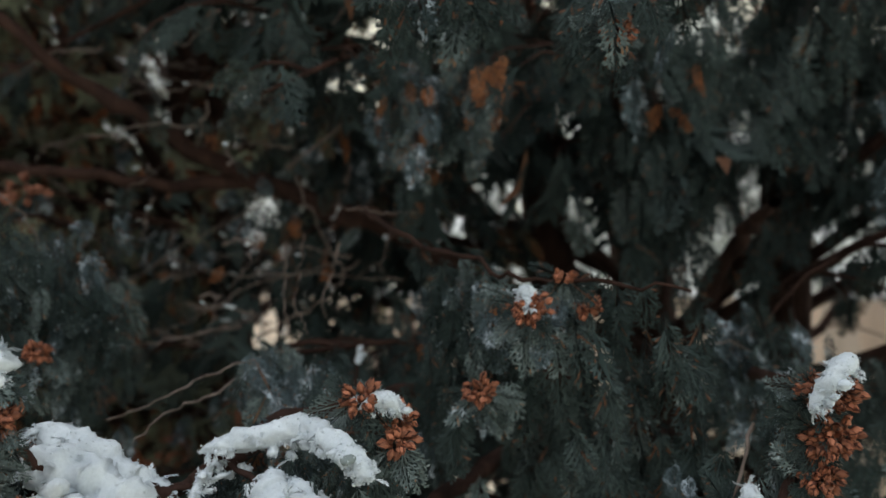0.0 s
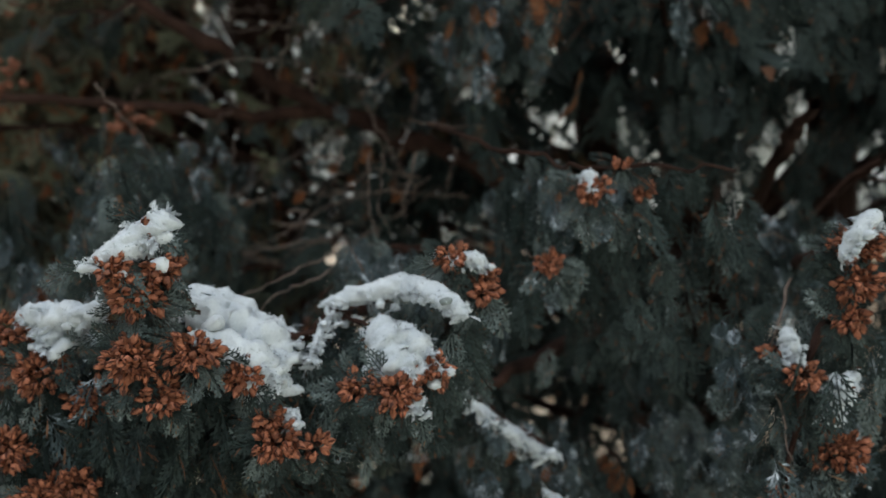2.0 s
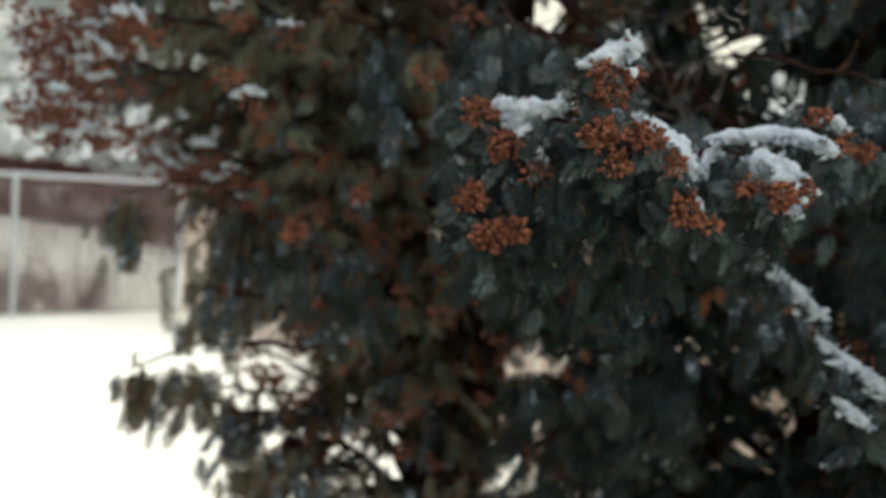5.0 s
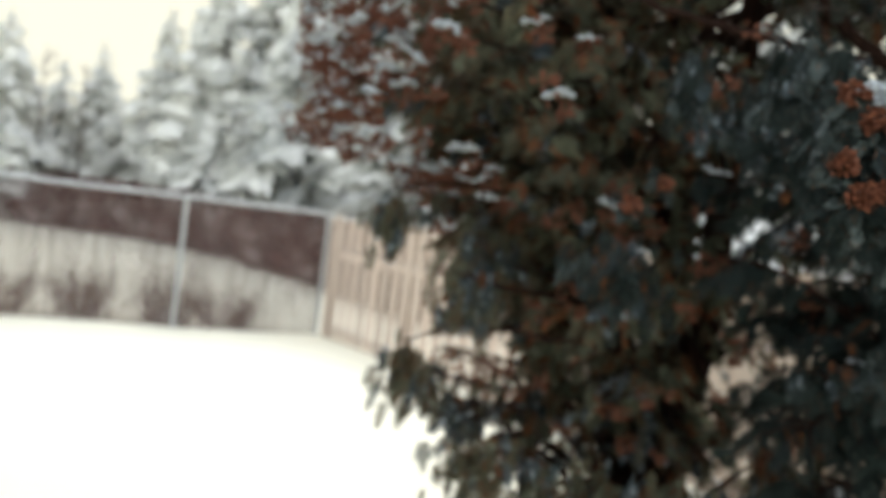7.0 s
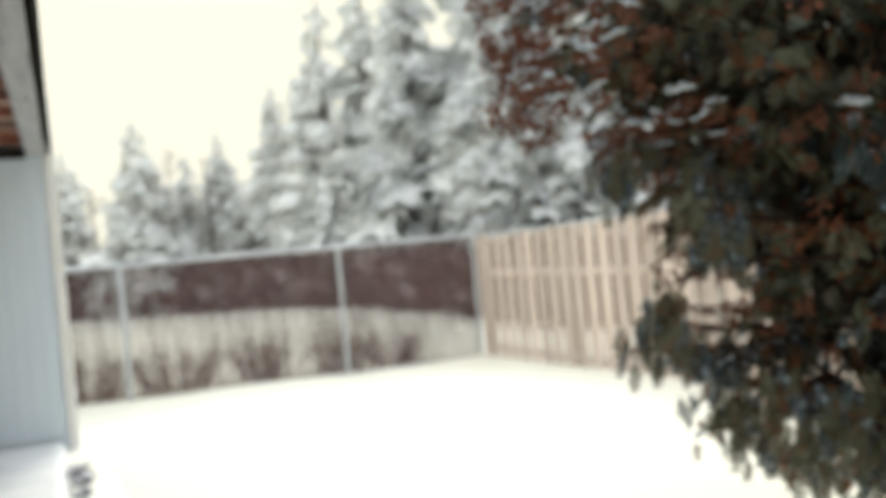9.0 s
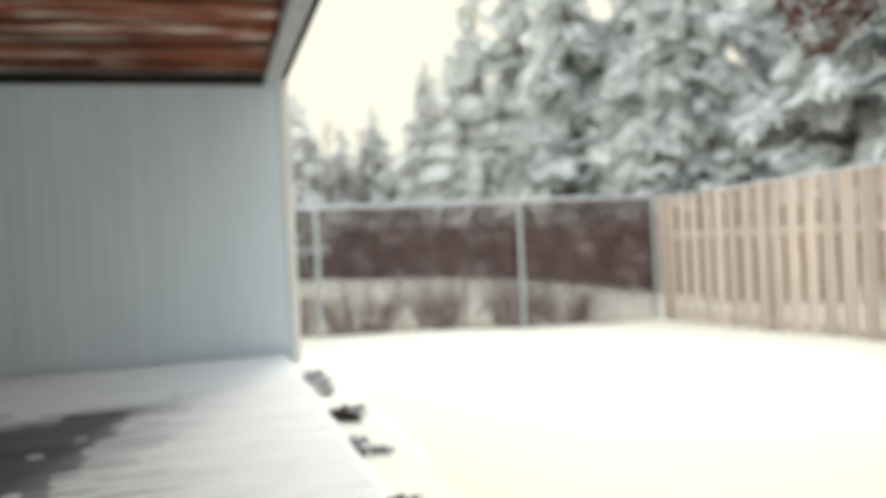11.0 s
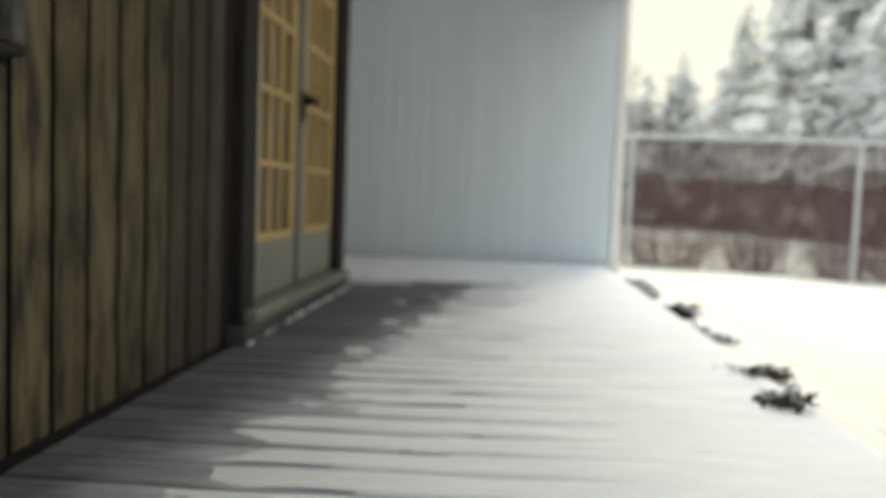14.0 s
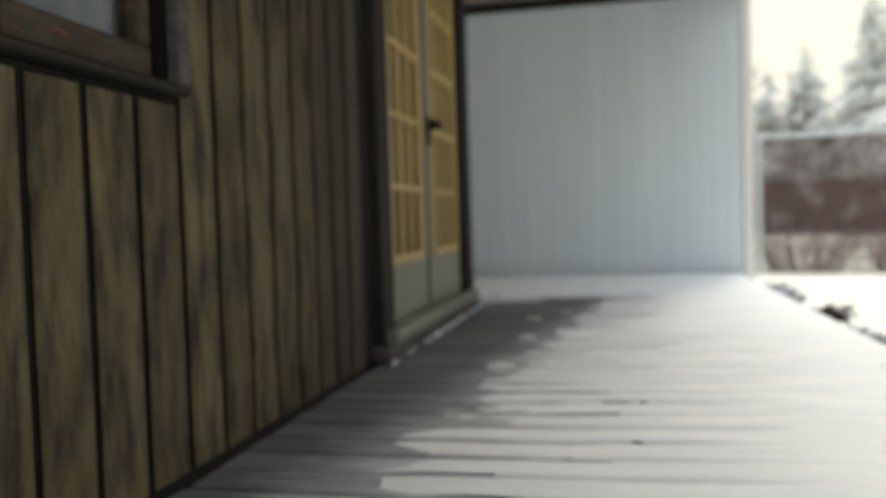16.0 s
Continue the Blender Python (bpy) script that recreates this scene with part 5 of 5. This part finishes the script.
hang([(6.1, 0.55, 2.60), (6.2, 0.40, 2.40), (6.3, 0.55, 2.2), (6.35, 0.35, 2.05)], 230, 0.30, 54, 0.10, 0.17, 0.10, 0.05, 0.03, 0.05, 0.22)
hang([(5.45, 0.75, 1.80), (5.6, 0.60, 1.70), (5.7, 0.85, 1.55)], 150, 0.30, 55, 0.09, 0.15, 0.08, 0.05, 0.03, 0.05, 0.22)
hang([(5.05, 1.95, 2.62), (5.3, 1.8, 2.5), (5.5, 1.9, 2.35), (5.1, 2.1, 2.2)], 150, 0.2, 56, 0.05, 0.10, 0.10, 0.10, 0.16, 0.05, 0.35)
hang([(4.86, 0.70, 1.95), (4.855, 0.69, 1.86), (4.85, 0.70, 1.76), (4.86, 0.67, 1.68)], 90, 0.05, 57, 0.03, 0.06, 0.018, 0.35, 0.0, 0.5, 0.2)
hang([(5.0, 0.93, 1.74), (5.02, 0.90, 1.70), (5.06, 0.86, 1.68)], 60, 0.04, 58, 0.03, 0.06, 0.02, 0.4, 0.0, 0.4, 0.3)
# single orange withered sprays
for k, at in enumerate(((4.735, 1.205, 1.74), (4.30, 1.26, 1.93), (4.99, 1.0, 1.66), (4.40, 1.25, 1.86), (5.08, 1.10, 2.52), (5.10, 1.16, 2.50), (5.0, 1.20, 2.05))):
    hang([at, at], 4, 0.03, 640 + k, 0.06, 0.11, 0.008, 0.0, 1.0)

wood_pale = [crooked(p, 0.0022, 0.001, 870 + k) for k, p in enumerate((
    [(5.10, 1.32, 2.25), (5.06, 1.36, 2.255), (5.02, 1.38, 2.265), (4.96, 1.40, 2.275)],
    [(4.90, 1.41, 2.23), (4.885, 1.41, 2.17), (4.868, 1.412, 2.12), (4.879, 1.395, 2.065)],
    [(4.87, 1.42, 2.22), (4.868, 1.43, 2.16), (4.855, 1.42, 2.11), (4.85, 1.40, 2.06)],
    [(4.94, 1.37, 2.21), (4.925, 1.37, 2.165), (4.90, 1.38, 2.12), (4.895, 1.37, 2.09)],
    [(4.80, 1.33, 2.06), (4.69, 1.35, 2.055), (4.615, 1.39, 2.025), (4.54, 1.43, 2.0)],
    [(4.74, 1.34, 2.05), (4.66, 1.35, 2.02), (4.60, 1.38, 2.005), (4.56, 1.40, 1.97)],
    [(5.15, 0.96, 1.96), (5.28, 0.92, 1.99), (5.38, 0.88, 1.985), (5.46, 0.84, 1.94)],
    [(4.92, 0.69, 1.98), (4.86, 0.70, 1.90), (4.85, 0.69, 1.82), (4.83, 0.67, 1.74)],
    [(4.53, 1.76, 2.40), (4.545, 1.74, 2.36), (4.57, 1.73, 2.32), (4.587, 1.719, 2.289), (4.60, 1.70, 2.25)],
    [(4.42, 1.16, 1.93), (4.40, 1.19, 1.89), (4.36, 1.24, 1.85), (4.36, 1.26, 1.80)],
    [(5.25, 1.95, 2.30), (5.05, 2.0, 2.22), (4.95, 2.02, 2.16), (4.80, 2.08, 2.14)],
    [(5.30, 1.75, 2.15), (5.12, 1.85, 2.12), (5.0, 1.92, 2.05), (4.90, 1.96, 2.04)],
    [(5.35, 1.60, 2.10), (5.15, 1.68, 2.14), (5.02, 1.80, 2.15), (4.92, 1.84, 2.20)]))]
g = np.random.default_rng(555)
for k in range(90):
    root = np.array([g.uniform(4.95, 5.75), g.uniform(1.65, 2.45), g.uniform(1.95, 2.75)])
    way = g.normal(0, 1, 3) * (1, 1, 0.5) + (-0.5, 0.2, 0.0)
    way *= g.uniform(0.15, 0.42) / np.linalg.norm(way)
    wood_pale.append(crooked([root, root + way * 0.5 + g.normal(0, 0.02, 3), root + way + (0, 0, -0.03)], 0.0032, 0.0012, 3000 + k, 0.004, 4))
    if k % 3 < 2:
        snow_cap(cedar_a, root + way * 0.5 + (0, 0, 0.008), way, g.uniform(0.014, 0.036), k)
part("bare_twig_stuff", mesh_np("bare_twig_stuff", *joined(wood_pale), PALE_TWIG, True), cedar_a, "thin pale bare twigs")["kind"] = "stuff"
part("branch", mesh_np("branch", *joined(wood), BARK, True), cedar_a, "slender red-brown branches")

# cones on the near branches
for k, (at, r) in enumerate((((4.289, 1.166, 2.140), 0.011), ((4.240, 1.176, 2.100), 0.020), ((4.265, 1.172, 2.070), 0.032), ((4.292, 1.160, 2.095), 0.024),
                             ((4.190, 1.384, 2.033), 0.033), ((4.212, 1.337, 1.978), 0.034), ((4.258, 1.308, 1.935), 0.032), ((4.169, 1.372, 1.888), 0.031),
                             ((4.190, 1.334, 1.828), 0.038), ((4.222, 1.312, 1.836), 0.026), ((4.246, 1.162, 2.000), 0.034), ((4.293, 1.117, 2.002), 0.029),
                             ((4.260, 1.149, 1.956), 0.026), ((4.336, 1.097, 1.965), 0.023), ((4.356, 1.078, 1.910), 0.018), ((4.357, 1.073, 1.886), 0.026),
                             ((4.394, 1.052, 1.871), 0.014), ((4.437, 1.012, 1.934), 0.022), ((4.453, 0.974, 1.926), 0.025), ((4.512, 0.966, 1.937), 0.022),
                             ((4.591, 0.988, 2.058), 0.019), ((4.626, 0.971, 2.030), 0.021), ((4.609, 0.957, 2.012), 0.015),
                             ((4.845, 0.934, 2.120), 0.025), ((4.942, 0.909, 2.109), 0.017), ((4.911, 0.919, 2.152), 0.012), ((4.806, 0.994, 2.018), 0.020),
                             ((4.920, 0.608, 2.022), 0.030), ((4.916, 0.608, 1.975), 0.028), ((4.908, 0.618, 1.930), 0.020), ((4.868, 0.700, 1.892), 0.013),
                             ((4.858, 0.661, 1.868), 0.020), ((4.845, 0.696, 1.704), 0.020), ((4.887, 0.682, 1.664), 0.024), ((4.90, 0.640, 1.76), 0.034),
                             ((4.93, 0.83, 2.455), 0.020), ((4.148, 1.90, 1.775), 0.030), ((4.53, 1.60, 2.09), 0.018), ((4.40, 2.02, 1.86), 0.026), ((4.46, 1.98, 2.0), 0.024))):
    cone_cluster(cedar_a, at, r * 1.02, max(14, int(165 * (r / 0.036) ** 2)), 900 + k)
    tuft(at, r, int(6 + 260 * r), 960 + k)
for at, way, size in (((4.225, 1.225, 2.105), (-0.30, 0.75, -0.25), 0.062), ((4.20, 1.35, 1.945), (-0.25, 0.25, -0.9), 0.050), ((4.245, 1.20, 1.965), (-0.25, 0.45, -0.75), 0.055),
                      ((4.28, 1.14, 1.965), (-0.2, 0.2, -0.95), 0.060), ((4.36, 1.08, 1.955), (-0.1, 0.1, -1.0), 0.060), ((4.445, 0.985, 1.915), (-0.2, 0.15, -1.0), 0.045),
                      ((4.475, 0.965, 1.905), (0.1, -0.1, -1.0), 0.050), ((4.17, 1.385, 2.01), (-0.4, 0.5, -0.6), 0.050), ((4.61, 0.955, 2.01), (0.15, -0.3, -0.9), 0.060),
                      ((4.845, 0.94, 2.10), (-0.1, 0.05, -1.0), 0.070), ((4.865, 0.92, 2.10), (0.1, -0.1, -1.0), 0.075), ((4.15, 1.38, 1.87), (-0.4, 0.4, -0.5), 0.05), ((4.19, 1.34, 1.80), (0.0, 0.1, -1.0), 0.05)):
    sets["powder"].append(frames([at], [way], [(-0.7, -0.65, 0.25)], [size]))
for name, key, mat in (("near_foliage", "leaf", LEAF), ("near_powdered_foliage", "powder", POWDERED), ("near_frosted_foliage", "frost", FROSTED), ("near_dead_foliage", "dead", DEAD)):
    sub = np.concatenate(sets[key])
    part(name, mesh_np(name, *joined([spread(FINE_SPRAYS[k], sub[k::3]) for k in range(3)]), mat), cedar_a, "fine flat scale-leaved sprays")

# snow on the near branches
ROLLS = [([(4.224, 1.198, 2.108), (4.255, 1.186, 2.121), (4.288, 1.175, 2.134), (4.306, 1.171, 2.148), (4.314, 1.170, 2.158)], [0.011, 0.019, 0.026, 0.022, 0.012]),
         ([(4.212, 1.380, 2.052), (4.240, 1.338, 2.040), (4.258, 1.295, 2.044), (4.268, 1.262, 2.058)], [0.020, 0.029, 0.024, 0.013]),
         ([(4.238, 1.335, 2.030), (4.216, 1.338, 2.008)], [0.022, 0.018]),
         ([(4.378, 1.272, 2.056), (4.405, 1.213, 2.024), (4.428, 1.172, 1.990), (4.455, 1.142, 1.980)], [0.018, 0.027, 0.027, 0.017]),
         ([(4.335, 1.205, 2.046), (4.375, 1.170, 2.014), (4.395, 1.130, 1.982), (4.402, 1.108, 1.952)], [0.026, 0.033, 0.032, 0.022]),
         ([(4.300, 1.150, 2.014), (4.335, 1.125, 1.998), (4.362, 1.098, 1.970), (4.368, 1.088, 1.944)], [0.015, 0.024, 0.027, 0.018]),
         ([(4.440, 1.108, 1.958), (4.470, 1.118, 1.985), (4.498, 1.120, 2.006)], [0.010, 0.012, 0.014]),
         ([(4.486, 1.134, 2.014), (4.520, 1.094, 2.024), (4.560, 1.044, 2.030), (4.552, 0.995, 2.024), (4.541, 0.958, 2.016), (4.540, 0.930, 1.998)], [0.017, 0.018, 0.017, 0.015, 0.013, 0.009]),
         ([(4.512, 1.048, 2.000), (4.492, 1.022, 1.970), (4.488, 0.998, 1.950), (4.502, 0.968, 1.940)], [0.018, 0.031, 0.033, 0.017]),
         ([(4.520, 1.030, 1.990), (4.515, 0.995, 1.968), (4.512, 0.975, 1.950)], [0.012, 0.022, 0.018]),
         ([(4.470, 0.962, 1.918), (4.464, 0.955, 1.902)], [0.010, 0.008]),
         ([(4.380, 1.075, 1.915), (4.372, 1.070, 1.896)], [0.011, 0.010]),
         ([(4.590, 0.985, 2.058), (4.606, 0.970, 2.056), (4.622, 0.958, 2.044)], [0.010, 0.014, 0.011]),
         ([(4.762, 1.165, 1.838), (4.778, 1.147, 1.800), (4.790, 1.096, 1.757), (4.828, 1.074, 1.722), (4.866, 1.056, 1.694)], [0.010, 0.017, 0.021, 0.020, 0.013]),
         ([(4.806, 1.046, 1.664), (4.813, 1.000, 1.638), (4.822, 0.962, 1.614), (4.862, 0.930, 1.578), (4.890, 0.902, 1.540)], [0.011, 0.018, 0.021, 0.020, 0.013]),
         ([(4.764, 0.980, 1.566), (4.785, 0.950, 1.540), (4.805, 0.930, 1.520)], [0.010, 0.015, 0.011]),
         ([(4.86, 0.955, 2.142), (4.845, 0.937, 2.138), (4.83, 0.925, 2.124)], [0.007, 0.011, 0.008]),
         ([(4.945, 0.590, 2.046), (4.918, 0.592, 2.054), (4.892, 0.602, 2.036), (4.88, 0.615, 2.010)], [0.009, 0.016, 0.014, 0.009]),
         ([(4.875, 0.685, 1.925), (4.868, 0.680, 1.905), (4.862, 0.672, 1.890)], [0.012, 0.017, 0.012]),
         ([(4.915, 0.620, 1.860), (4.90, 0.635, 1.84), (4.895, 0.640, 1.80)], [0.016, 0.020, 0.012])]
for k, (pts, rad) in enumerate(ROLLS):
    g = np.random.default_rng(1700 + k)
    p, r = np.asarray(pts), np.asarray(rad)
    thin = k in (6, 13, 14, 15)
    lumps = [snow_roll(pts, r * ((0.3 if k == 6 else 0.55) if thin else 0.86), k + 3, 0.8, 20, 12, 0.60)]
    for q in range((5 if thin else 4) * len(pts)):
        t = g.uniform(0, len(p) - 1)
        here = np.array([np.interp(t, np.arange(len(p)), p[:, i]) for i in range(3)])
        size = np.interp(t, np.arange(len(p)), r)
        here = here + g.normal(0, size * 0.5, 3) * (1, 1, 0)
        here[2] -= size * (0.1 + abs(g.normal(0, 0.6)))
        way = np.clip(g.normal(0, size * 0.5, 3), -size * 0.7, size * 0.7) * (1, 1, 0.6)
        lumps.append(snow_roll([here - way, here + g.normal(0, 0.002, 3), here + way], size * g.uniform(0.25, 0.5, 3), k * 31 + q, 0.7, 8, 4, 0.5))
    roll = joined(lumps)
    grains = crumbs(roll, int(170 * len(pts)), 0.0013, k)
    n = 240 * len(pts)
    pick = g.integers(0, len(roll[0]), n)
    out = roll[0][pick] - p.mean(0)
    out /= np.linalg.norm(out, axis=1)[:, None] + 1e-6
    tips = spread(TIPS, frames(roll[0][pick] - out * 0.001, out + g.normal(0, 0.7, (n, 3)), g.normal(0, 1, (n, 3)), g.uniform(0.002, 0.0048, n)))
    # sprays of the branch that stick out of the snow, white with powder
    n = (30 if thin else 20) * len(pts)
    pick = g.uniform(0, len(p) - 1, n)
    here = np.stack([np.interp(pick, np.arange(len(p)), p[:, i]) for i in range(3)], 1)
    size = np.interp(pick, np.arange(len(p)), r)[:, None]
    out = g.normal(0, 1, (n, 3)) * (1, 1, 0.6) + (-0.25, -0.3, -0.25)
    out /= np.linalg.norm(out, axis=1)[:, None]
    white = spread(SPRAYS[1], frames(here + out * size * 0.35, out, g.normal(0, 0.5, (n, 3)) + (0, 0, 1), g.uniform(0.7, 1.3, n) * np.maximum(size[:, 0], 0.013) * (0.8 if thin else 0.85)))
    roll = (roll[0], tris(roll[1]))
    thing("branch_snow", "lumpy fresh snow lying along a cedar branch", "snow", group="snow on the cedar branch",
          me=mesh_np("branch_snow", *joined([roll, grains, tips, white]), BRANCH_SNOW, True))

# drooping tufts at the edge of the second cedar
edge_sets = {"leaf": [], "powder": [], "frost": [], "dead": []}
for k, (x, y, z, n, drop) in enumerate(((4.245, 3.09, 1.20, 46, 0.10), (4.25, 3.36, 1.77, 60, 0.13))):
    hang([(x, y, z), (x + 0.05, y - 0.05, z - 0.02)], n, drop, 680 + k, 0.07, 0.12, 0.03, 0.15, 0.06, 0.1, 0.2, edge_sets)
    part("limb", mesh_np("limb", *crooked([(x, y, z), (x + 0.25, y - 0.06, z + 0.08), (x + 0.75, y - 0.2, z + 0.05), (5.9, 3.25, z - 0.1)], 0.003, 0.014, 690 + k, 0.006), BARK, True), cedar_b)
hang([(4.72, 3.05, 0.78), (5.0, 2.85, 0.75), (5.25, 2.60, 0.72), (5.5, 2.3, 0.75)], 130, 0.30, 699, 0.09, 0.16, 0.05, 0.12, 0.06, 0.06, 0.25, edge_sets)
for k, (line, n, drop) in enumerate((([(4.62, 3.26, 1.74), (4.75, 3.25, 1.70), (4.95, 3.20, 1.64)], 110, 0.15), ([(4.66, 3.30, 1.55), (4.80, 3.26, 1.53), (5.00, 3.20, 1.50)], 90, 0.12),
                                    ([(4.38, 2.98, 1.50), (4.50, 3.00, 1.47), (4.66, 3.05, 1.44)], 70, 0.10), ([(4.58, 3.66, 1.02), (4.72, 3.60, 0.98), (4.92, 3.50, 0.94)], 110, 0.14),
                                    ([(4.80, 3.50, 0.74), (4.90, 3.36, 0.70), (5.02, 3.22, 0.64), (5.16, 3.05, 0.58)], 150, 0.30),
                                    ([(4.78, 3.06, 0.64), (4.92, 2.98, 0.62), (5.08, 2.84, 0.56), (5.25, 2.62, 0.50), (5.5, 2.42, 0.50)], 120, 0.30))):
    hang(line, n, drop, 700 + k, 0.08, 0.15, 0.05, 0.14, 0.06, 0.12, 0.25, edge_sets)
    part("limb", mesh_np("limb", *crooked(line + [(5.85, 3.2, line[-1][2] - 0.08)], 0.003, 0.014, 710 + k, 0.006), BARK, True), cedar_b)
for name, key, mat in (("edge_foliage", "leaf", OLIVE_LEAF), ("edge_frosted_foliage", "frost", FROSTED), ("edge_dead_foliage", "dead", DEAD)):
    sub = np.concatenate(edge_sets[key] + (edge_sets["powder"] if key == "frost" else []))
    part(name, mesh_np(name, *joined([spread(MID_SPRAYS[k], sub[k::3]) for k in range(3)]), mat), cedar_b, "hanging sprays at the edge of the crown")

# brown cones and snow on the outer twigs of the second cedar
rng = np.random.default_rng(611)
mats = []
for k in range(520):
    if k % 5 < 3:
        a, z = rng.normal(2.75, 0.42), rng.uniform(1.75, 2.95)
    else:
        a, z = rng.uniform(2.3, 4.9), rng.uniform(0.8, 3.4)
    R = min(reach(z), 1.92) * rng.uniform(0.90, 1.05) * (1.0 if z > 1.95 else 0.78)
    c = np.array([5.95 + math.cos(a) * R, 3.28 + math.sin(a) * R, z])
    if c[1] < 2.0 and c[0] < 5.4:
        continue
    n = int(rng.uniform(10, 17))
    d = rng.normal(0, 1, (n, 3))
    d /= np.linalg.norm(d, axis=1)[:, None]
    mats.append(frames(c + d * 0.046 * rng.uniform(0.2, 1, (n, 1)) * (1, 1, 0.75), d + rng.normal(0, 0.4, (n, 3)), rng.normal(0, 1, (n, 3)), 0.027 * rng.uniform(0.75, 1.25, n)))
    if k % 5 < 3 and k % 10 < 7:
        snow_cap(cedar_b, c + (-0.015, 0, 0.040), (-math.sin(a) + rng.normal(0, 0.3), math.cos(a), rng.normal(-0.1, 0.25)), rng.uniform(0.06, 0.13), k)
tagged(part("brown_cone_stuff", mesh_np("brown_cone_stuff", *spread((CONE_V[:26], OLD_F), np.concatenate(mats)), OLD_CONE, True), cedar_b, "bunches of brown cones"), kind="stuff")

# ---- pieces of the setting: boards and planks ----
rng = np.random.default_rng(31)
board = box_mesh("siding_board", (-0.007, -0.071, 0), (0.0, 0.071, 2.56), SIDING, 0.003)
low_board = box_mesh("siding_board", (-0.007, -0.071, 0), (0.0, 0.071, 0.845), SIDING, 0.003)
dark_board = box_mesh("siding_board", (-0.007, -0.069, 0), (0.0, 0.069, 2.56), DARKER_BOARDS, 0.003)
top_board = box_mesh("siding_board", (-0.007, -0.071, 2.065), (0.0, 0.071, 2.56), SIDING, 0.003)
for k in range(-30, 12):
    y = 2.183 + 0.166 * k
    if y > 4.0:
        continue
    for me in ((low_board, top_board) if 0.87 < y < 2.58 else (dark_board,) if y > 3.5 else (board,)):
        part("siding_board", me, house, m=pose(rng.uniform(-0.001, 0.002), y, 0.02, 0, 0, rng.uniform(-0.5, 0.5)))
plank = box_mesh("plank", (0.012, -0.0665, -0.028), (2.025, 0.0665, 0.0), DECK, 0.004)
long_plank = box_mesh("plank", (-1.85, -0.0665, -0.028), (2.025, 0.0665, 0.0), DECK, 0.004)
for k in range(79):
    y = -2.9 + PLANK * (k + 0.5)
    if y < 8.60:
        part("plank", long_plank if y > 6.28 else plank, deck, m=pose(rng.uniform(-0.004, 0.004), y, rng.uniform(-0.002, 0.0), 0, 0, rng.uniform(-0.06, 0.06)))
soffit_board = box_mesh("soffit_board", (-1.75, -0.094, -0.02), (1.975, 0.094, 0.0), SOFFIT, 0.005)
inner_board = box_mesh("soffit_board", (0.005, -0.094, -0.02), (1.975, 0.094, 0.0), SOFFIT, 0.005)
for k in range(59):
    y = 8.52 - 0.199 * k
    if y > -3.1:
        part("soffit_board", soffit_board if y > 6.32 else inner_board, roof, m=pose(0, y, 2.696 - (0.022 if k % 3 == 1 else 0.0), 0, 0, 0))
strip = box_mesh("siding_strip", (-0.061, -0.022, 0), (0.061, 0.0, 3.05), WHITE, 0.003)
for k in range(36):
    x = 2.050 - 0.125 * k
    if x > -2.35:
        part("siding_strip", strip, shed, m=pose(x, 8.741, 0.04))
slat = box_mesh("board", (-0.010, -0.092, 0), (0.010, 0.092, 2.06), CEDAR, 0.004)
back_slat = box_mesh("board", (-0.010, -0.088, 0), (0.010, 0.088, 2.06), CEDAR, 0.004)
for k in range(110):
    y = 12.654 - 0.156 * k
    part("board", back_slat if k % 2 else slat, cedar_fence, m=pose(BX + (-0.031 if k % 2 == 0 else 0.031), y, lawn(BX, y) - 0.06 + rng.uniform(-0.012, 0.012), 0, rng.uniform(-0.3, 0.3), rng.uniform(-0.8, 0.8)))
v1, f1 = snow_roll([(BX - 0.04, y, lawn(BX, y) + 2.0) for y in np.linspace(-4.3, 12.6, 60)], [0.024] * 60, 44, 0.6, 6, 3, 0.7)
part("top_snow", mesh_np("top_snow", v1, f1, SNOW, True), cedar_fence, "snow along the tops of the boards")
